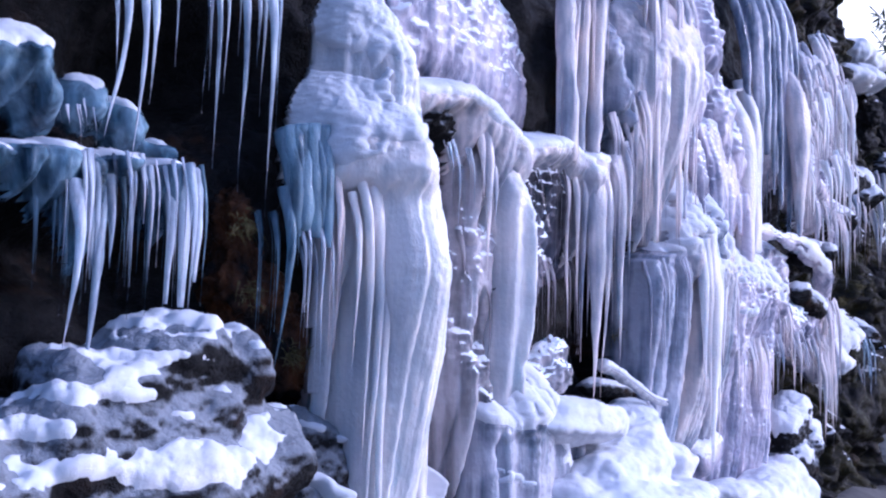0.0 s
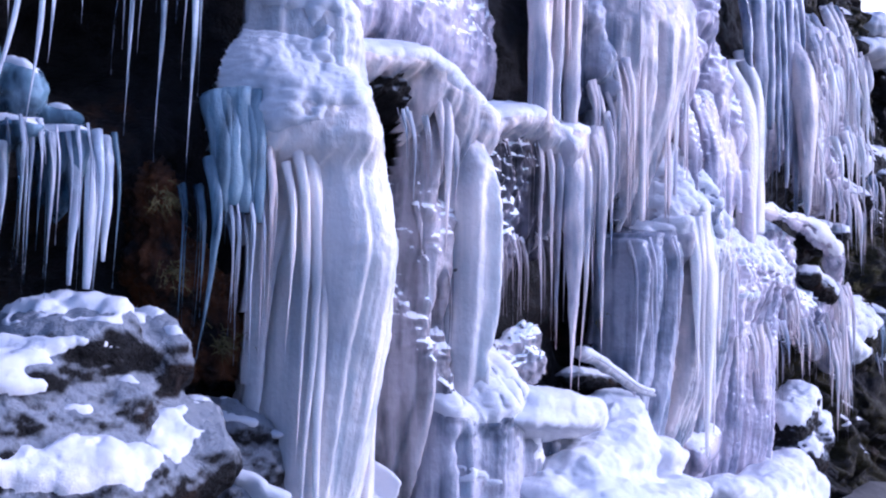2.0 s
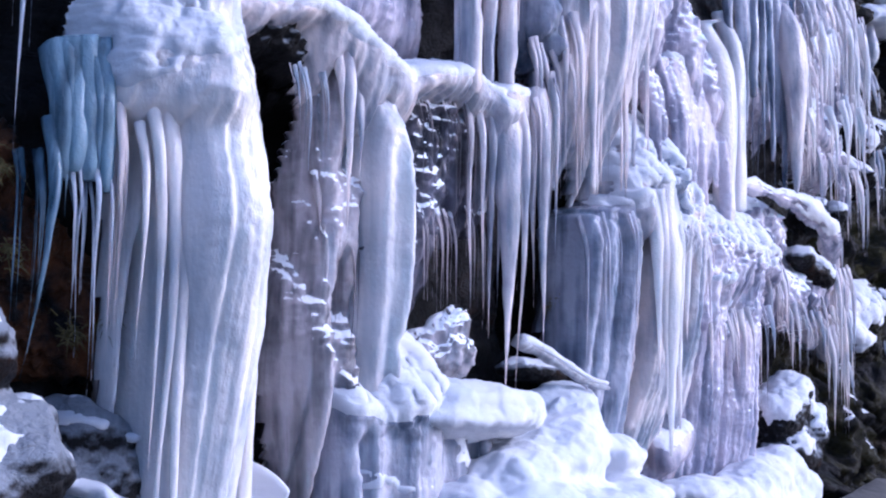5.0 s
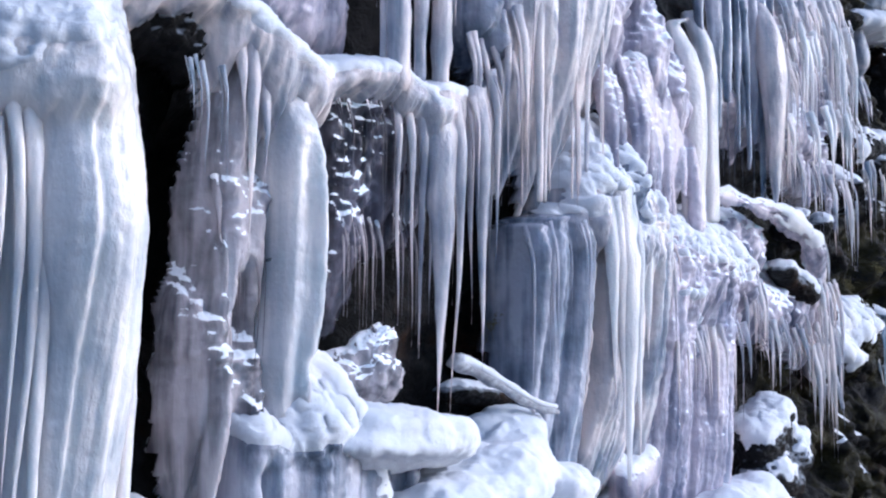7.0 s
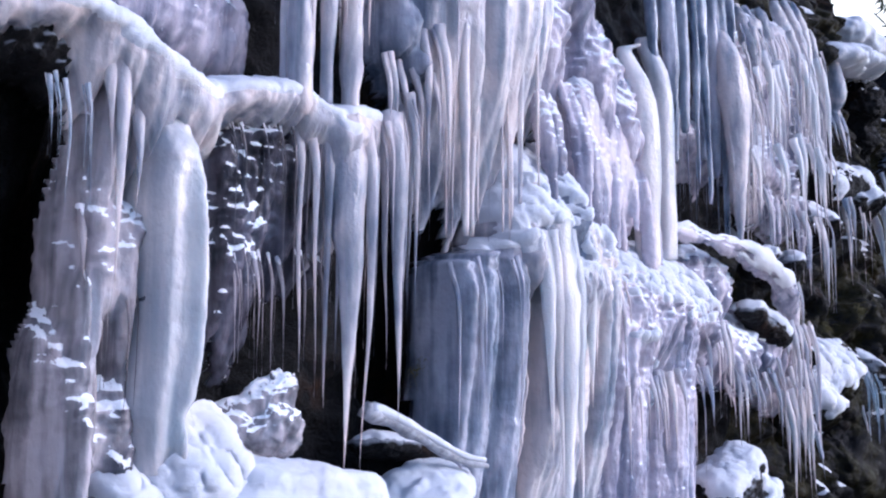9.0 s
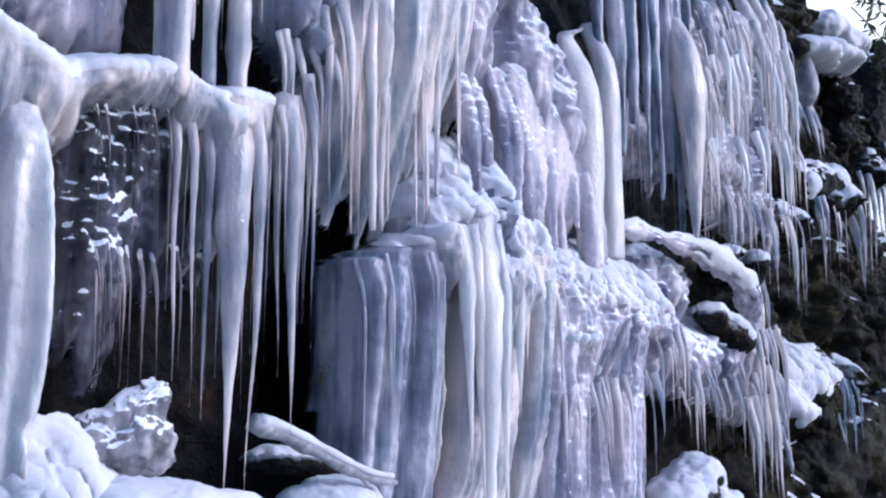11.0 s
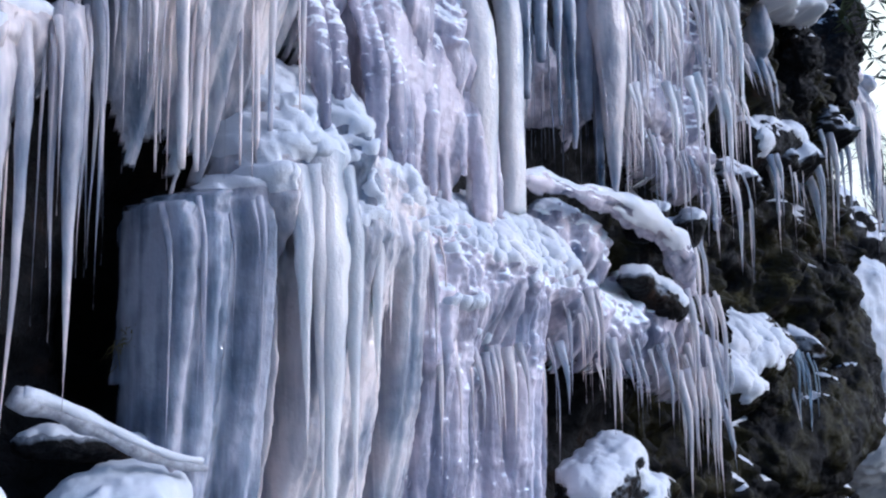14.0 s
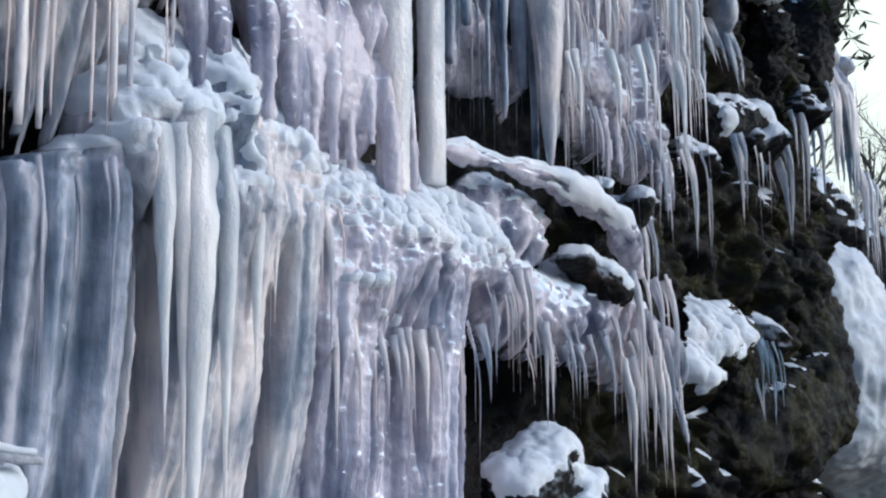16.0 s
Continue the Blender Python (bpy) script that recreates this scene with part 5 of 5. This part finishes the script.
form("hanging_ice", row((15.40, 6.17, 5.61), (16.08, 6.27, 5.71), 7, 5.10, 4.80, 0.06, 908) + chain([(15.79, 6.26, 5.69, 0.13, 0.15, 0.20), (15.80, 6.26, 5.97, 0.06, 0.10, 0.22)], 909), ICE, "spindle-shaped cluster of icicles", "icicles", seed=908, voxel=0.02, lump=0.02)
form("rock", chain([(17.08, 6.55, 5.91, 0.35, 0.35, 0.27), (19.10, 7.22, 6.10, 0.33, 0.35, 0.42), (19.80, 7.44, 7.11, 0.31, 0.40, 0.44), (17.09, 6.65, 5.46, 0.25, 0.30, 0.24)], 910), ROCK, "dark frosted rock near the cliff top", "rock", seed=910, voxel=0.03, lump=0.16, wedge=0, melt=4, rib=0, fine=0.05, snow=(-0.1, 0.05))
icicles((17.12, 6.40, 5.05), (18.84, 6.88, 5.36), 6, 4.55, 3.66, 0.035, 911, "lone icicles on dark rock", ICE)
form("ice_fall", row((19.47, 7.11, 6.26), (21.57, 7.78, 6.78), 8, 5.43, 4.31, 0.1, 912, 0.1) + chain([(19.71, 7.18, 6.37, 0.17, 0.20, 0.14), (21.19, 7.66, 6.70, 0.15, 0.20, 0.13)], 913), ICE, "white ice fall on the end of the cliff", "ice fall", seed=912, voxel=0.025, lump=0.04, snow=(0.0, 0.06), group="frozen curtains")
icicles((18.90, 6.85, 5.77), (21.08, 7.55, 6.31), 9, 5.25, 3.92, 0.04, 914, "icicles on the end of the cliff", ICE)
icicles((21.66, 7.89, 5.46), (23.75, 8.48, 5.55), 9, 4.71, 3.74, 0.04, 915, "icicles on the outermost rock", ICE)
frozen_face("snow_drift", [((16.08, 6.05, 6.11, 0.44, 0, 0.21), 0.09, 0.42), ((16.78, 6.14, 6.29, 0.45, 0, 0.22), 0.13, 0.42)], SNOW, "wind-packed snow lying on the cliff shoulder", "snow", seed=923, cell=0.03, rib=0.0, rough=0.1, sink=0.2, edge=0.2, deep=0.3, power=2.0, fringe=0.1)
icicles((11.82, 5.15, 4.77), (14.25, 5.72, 5.55), 36, 4.70, 3.90, 0.034, 924, "bright thin icicles over the frosted crust", ICE_MILK, depth=0.12)
icicles((11.73, 5.12, 4.07), (13.98, 5.62, 4.63), 26, 3.99, 3.45, 0.03, 925, "bright thin icicles lower on the frosted crust", ICE_MILK, depth=0.12)
mound("snow_drift", [(17.07, 6.90, 6.86, 0.29, 0.40, 0.20), (17.92, 6.98, 6.87, 0.33, 0.40, 0.21), (19.80, 7.59, 7.40, 0.34, 0.40, 0.21)], "deep snow on the shoulder of the cliff", 916, 0.03, 0.08)
form("rock", chain([(17.65, 6.65, 3.10, 0.37, 0.40, 0.64), (18.09, 6.74, 2.25, 0.37, 0.40, 0.65), (16.68, 6.40, 1.82, 0.44, 0.40, 0.53), (15.47, 6.29, 1.62, 0.46, 0.40, 0.39)], 917), ROCK_MOSS, "mossy broken rock at the foot of the cliff", "rock", seed=917, voxel=0.035, lump=0.16, wedge=0, melt=4, rib=0, fine=0.03, snow=(-0.35, 0.04))
mound("snow_slope", [(21.4, 9.2, 3.5, 1.3, 1.6, 1.2), (21.6, 8.9, 2.4, 1.5, 1.6, 1.2), (23.5, 9.0, 2.2, 1.8, 1.8, 1.5), (25.5, 9.0, 1.2, 2.2, 2.0, 1.4)], "snow-covered slope beyond the cliff", 918, 0.05, 0.08, 0.04)
form("rock", chain([(23.6, 10.0, 5.4, 0.9, 0.9, 0.7), (24.8, 9.9, 4.8, 1.0, 0.9, 0.7), (26.0, 9.8, 4.0, 1.2, 1.0, 0.9)], 919), ROCK, "snow-topped dark outcrop beyond the cliff", "rock", seed=919, voxel=0.05, lump=0.25, wedge=0, melt=4, rib=0, fine=0.06, snow=(0.1, 0.12))


def bare_tree(at, height, seed, label):
    """A leafless tree: trunk, limbs and a crown of fine twigs."""
    rng = random.Random(seed)
    root = thing("bare_tree", at, label, "tree", "bare trees beyond the cliff")
    at = Vector(at)
    t = np.linspace(0, 1, 14)
    path = np.stack([at.x + 0.3 * np.sin(t * 3 + seed), at.y + 0.2 * t, at.z + height * t], axis=1)
    v, f = tube(path, 0.16 * (1 - 0.9 * t) + 0.01, 8, seed)
    part("trunk", v, f, TWIG, root, anchor=at)
    twigs, faces = [], []
    for k in range(26):
        h = rng.uniform(0.3, 0.98)
        start = Vector(path[int(h * 13)])
        way = Vector((rng.uniform(-1, 1), rng.uniform(-1, 1), rng.uniform(0.3, 1.1))).normalized()
        length = height * rng.uniform(0.18, 0.34) * (1.2 - h * 0.6)
        s = np.linspace(0, 1, 8)
        limb = np.array([start + way * length * x + Vector((0, 0, 0.1 * length * x * x)) for x in s])
        v, f = tube(limb, 0.04 * (1 - 0.85 * s) + 0.004, 5, seed + k)
        part("limb", v, f, TWIG, root, anchor=start)
        for j in range(16):
            b = Vector(limb[rng.randrange(2, 8)])
            d = (way + Vector((rng.uniform(-1, 1), rng.uniform(-1, 1), rng.uniform(-0.5, 1)))).normalized()
            q = np.array([b + d * length * 0.4 * x + Vector((0, 0, 0.05 * x * x)) for x in np.linspace(0, 1, 4)])
            v, f = tube(q, np.array((0.012, 0.009, 0.006, 0.003)), 3, seed)
            base = len(twigs)
            twigs += v
            faces += [tuple(i + base for i in g) for g in f]
    crown = part("crown", twigs, faces, TWIG, root)
    tagged(crown, "fine bare twigs", kind="stuff")


for x, y, h, seed in ((34.0, 13.0, 9.0, 3), (38.0, 12.0, 10.0, 4), (36.0, 16.0, 11.0, 5), (42.0, 15.5, 12.0, 6), (33.0, 17.0, 10.0, 7)):
    bare_tree((x, y, 0.0), h, seed, "leafless winter tree with fine grey twigs")


def tuft(at, count, height, seed, material, label, name="grass_tuft", category="grass"):
    """A tuft of thin bent blades."""
    rng = random.Random(seed)
    verts, faces = [], []
    for k in range(count):
        a = Vector(at) + Vector((rng.gauss(0, 0.03), rng.gauss(0, 0.02), rng.gauss(0, 0.03)))
        d = Vector((rng.uniform(-1, 1), rng.uniform(-1, 0.1), rng.uniform(-0.4, 1))).normalized()
        s = np.linspace(0, 1, 5)
        path = np.array([a + d * height * x * rng.uniform(0.7, 1.2) - Vector((0, 0, 0.6 * height * x * x)) for x in s])
        v, f = tube(path, 0.0035 * (1 - 0.9 * s), 4, seed + k, 0.0)
        base = len(verts)
        verts += v
        faces += [tuple(i + base for i in g) for g in f]
    tagged(part(name, verts, faces, material), label, category, kind="stuff")


for spot, seed in (((8.00, 4.96, 2.18), 1), ((8.05, 5.06, 2.51), 2), ((7.97, 5.01, 2.11), 3), ((4.24, 4.99, 2.48), 4), ((4.33, 5.02, 2.13), 5), ((4.60, 4.95, 1.81), 6), ((17.55, 6.42, 3.97), 7), ((15.84, 6.24, 3.28), 8), ((4.78, 4.95, 1.85), 9), ((14.20, 5.81, 2.93), 10)):
    tuft(spot, 46, 0.09, 60 + seed, GRASS, "small tuft of dry yellowish moss and grass on the rock")


def leafy_branch(at, way, seed):
    """An evergreen branch: a bent stem with narrow leaves."""
    rng = random.Random(seed)
    at, way = Vector(at), Vector(way)
    t = np.linspace(0, 1, 10)
    path = np.array([at + way * x - Vector((0, 0, 0.25 * x * x)) for x in t])
    v, f = tube(path, 0.012 * (1 - 0.8 * t), 5, seed)
    stem = tagged(part("evergreen_branch", v, f, TWIG, anchor=at), "evergreen branch with narrow dark leaves reaching over the cliff edge", "branch")
    verts, faces = [], []
    for k in range(70):
        a = Vector(path[rng.randrange(2, 10)])
        d = Vector((rng.uniform(-1, 1), rng.uniform(-1, 1), rng.uniform(-0.9, 0.5))).normalized() * rng.uniform(0.12, 0.3)
        side = d.cross(Vector((0.3, 0.2, 1))).normalized() * 0.022
        base = len(verts)
        verts += [a, a + d * 0.5 + side, a + d, a + d * 0.5 - side, a + d * 0.5 + Vector((0, 0, 0.008))]
        faces += [(base, base + 1, base + 4), (base + 1, base + 2, base + 4), (base + 2, base + 3, base + 4), (base + 3, base, base + 4)]
    tagged(part("leaves", verts, faces, EVERGREEN, stem), "narrow dark green leaves", kind="stuff")


for k, lip in enumerate(((14.52, 5.90, 3.98, 0.21, 0.18, 0.19), (16.26, 6.29, 4.51, 0.35, 0.30, 0.25), (17.69, 6.51, 5.10, 0.27, 0.23, 0.24), (16.20, 6.29, 2.58, 0.19, 0.16, 0.21))):
    frozen_face("frosted_ledge", [(lip, 0.12, 0.3), ((lip[0] + 0.5 * lip[3], *lip[1:3], 0.7 * lip[3], 0, 0.8 * lip[5]), 0.2, 0.26)], ROCK_WET, "small rock ledge rimmed with snow and icicles", "rock ledge", seed=960 + 13 * k, cell=0.025, rib=0.03, rough=0.2, sink=0.15, edge=0.1, deep=1.2,
                snow=(0.1, 0.07), snow_label="snow rim on the small ledge", group="ledges on the bare rock")

leafy_branch((18.6, 7.1, 7.6), (1.2, -0.3, -0.6), 5)
leafy_branch((18.9, 7.2, 7.2), (0.9, -0.4, -0.7), 6)
leafy_branch((18.3, 7.0, 7.9), (1.3, -0.2, -0.4), 7)

# emissive plane added to give the far sky its warm, hazy brightness
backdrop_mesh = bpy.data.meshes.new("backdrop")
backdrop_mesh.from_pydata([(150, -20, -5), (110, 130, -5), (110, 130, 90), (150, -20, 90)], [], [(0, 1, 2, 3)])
haze = bpy.data.materials.new("glowing_sky_plane")
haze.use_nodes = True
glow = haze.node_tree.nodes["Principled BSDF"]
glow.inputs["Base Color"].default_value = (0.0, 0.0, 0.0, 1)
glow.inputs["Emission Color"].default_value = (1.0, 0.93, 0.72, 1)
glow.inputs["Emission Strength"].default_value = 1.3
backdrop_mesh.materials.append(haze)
tagged(new("backdrop", backdrop_mesh), "glowing plane standing in for the pale hazy sky behind the trees", "backdrop", kind="structure")
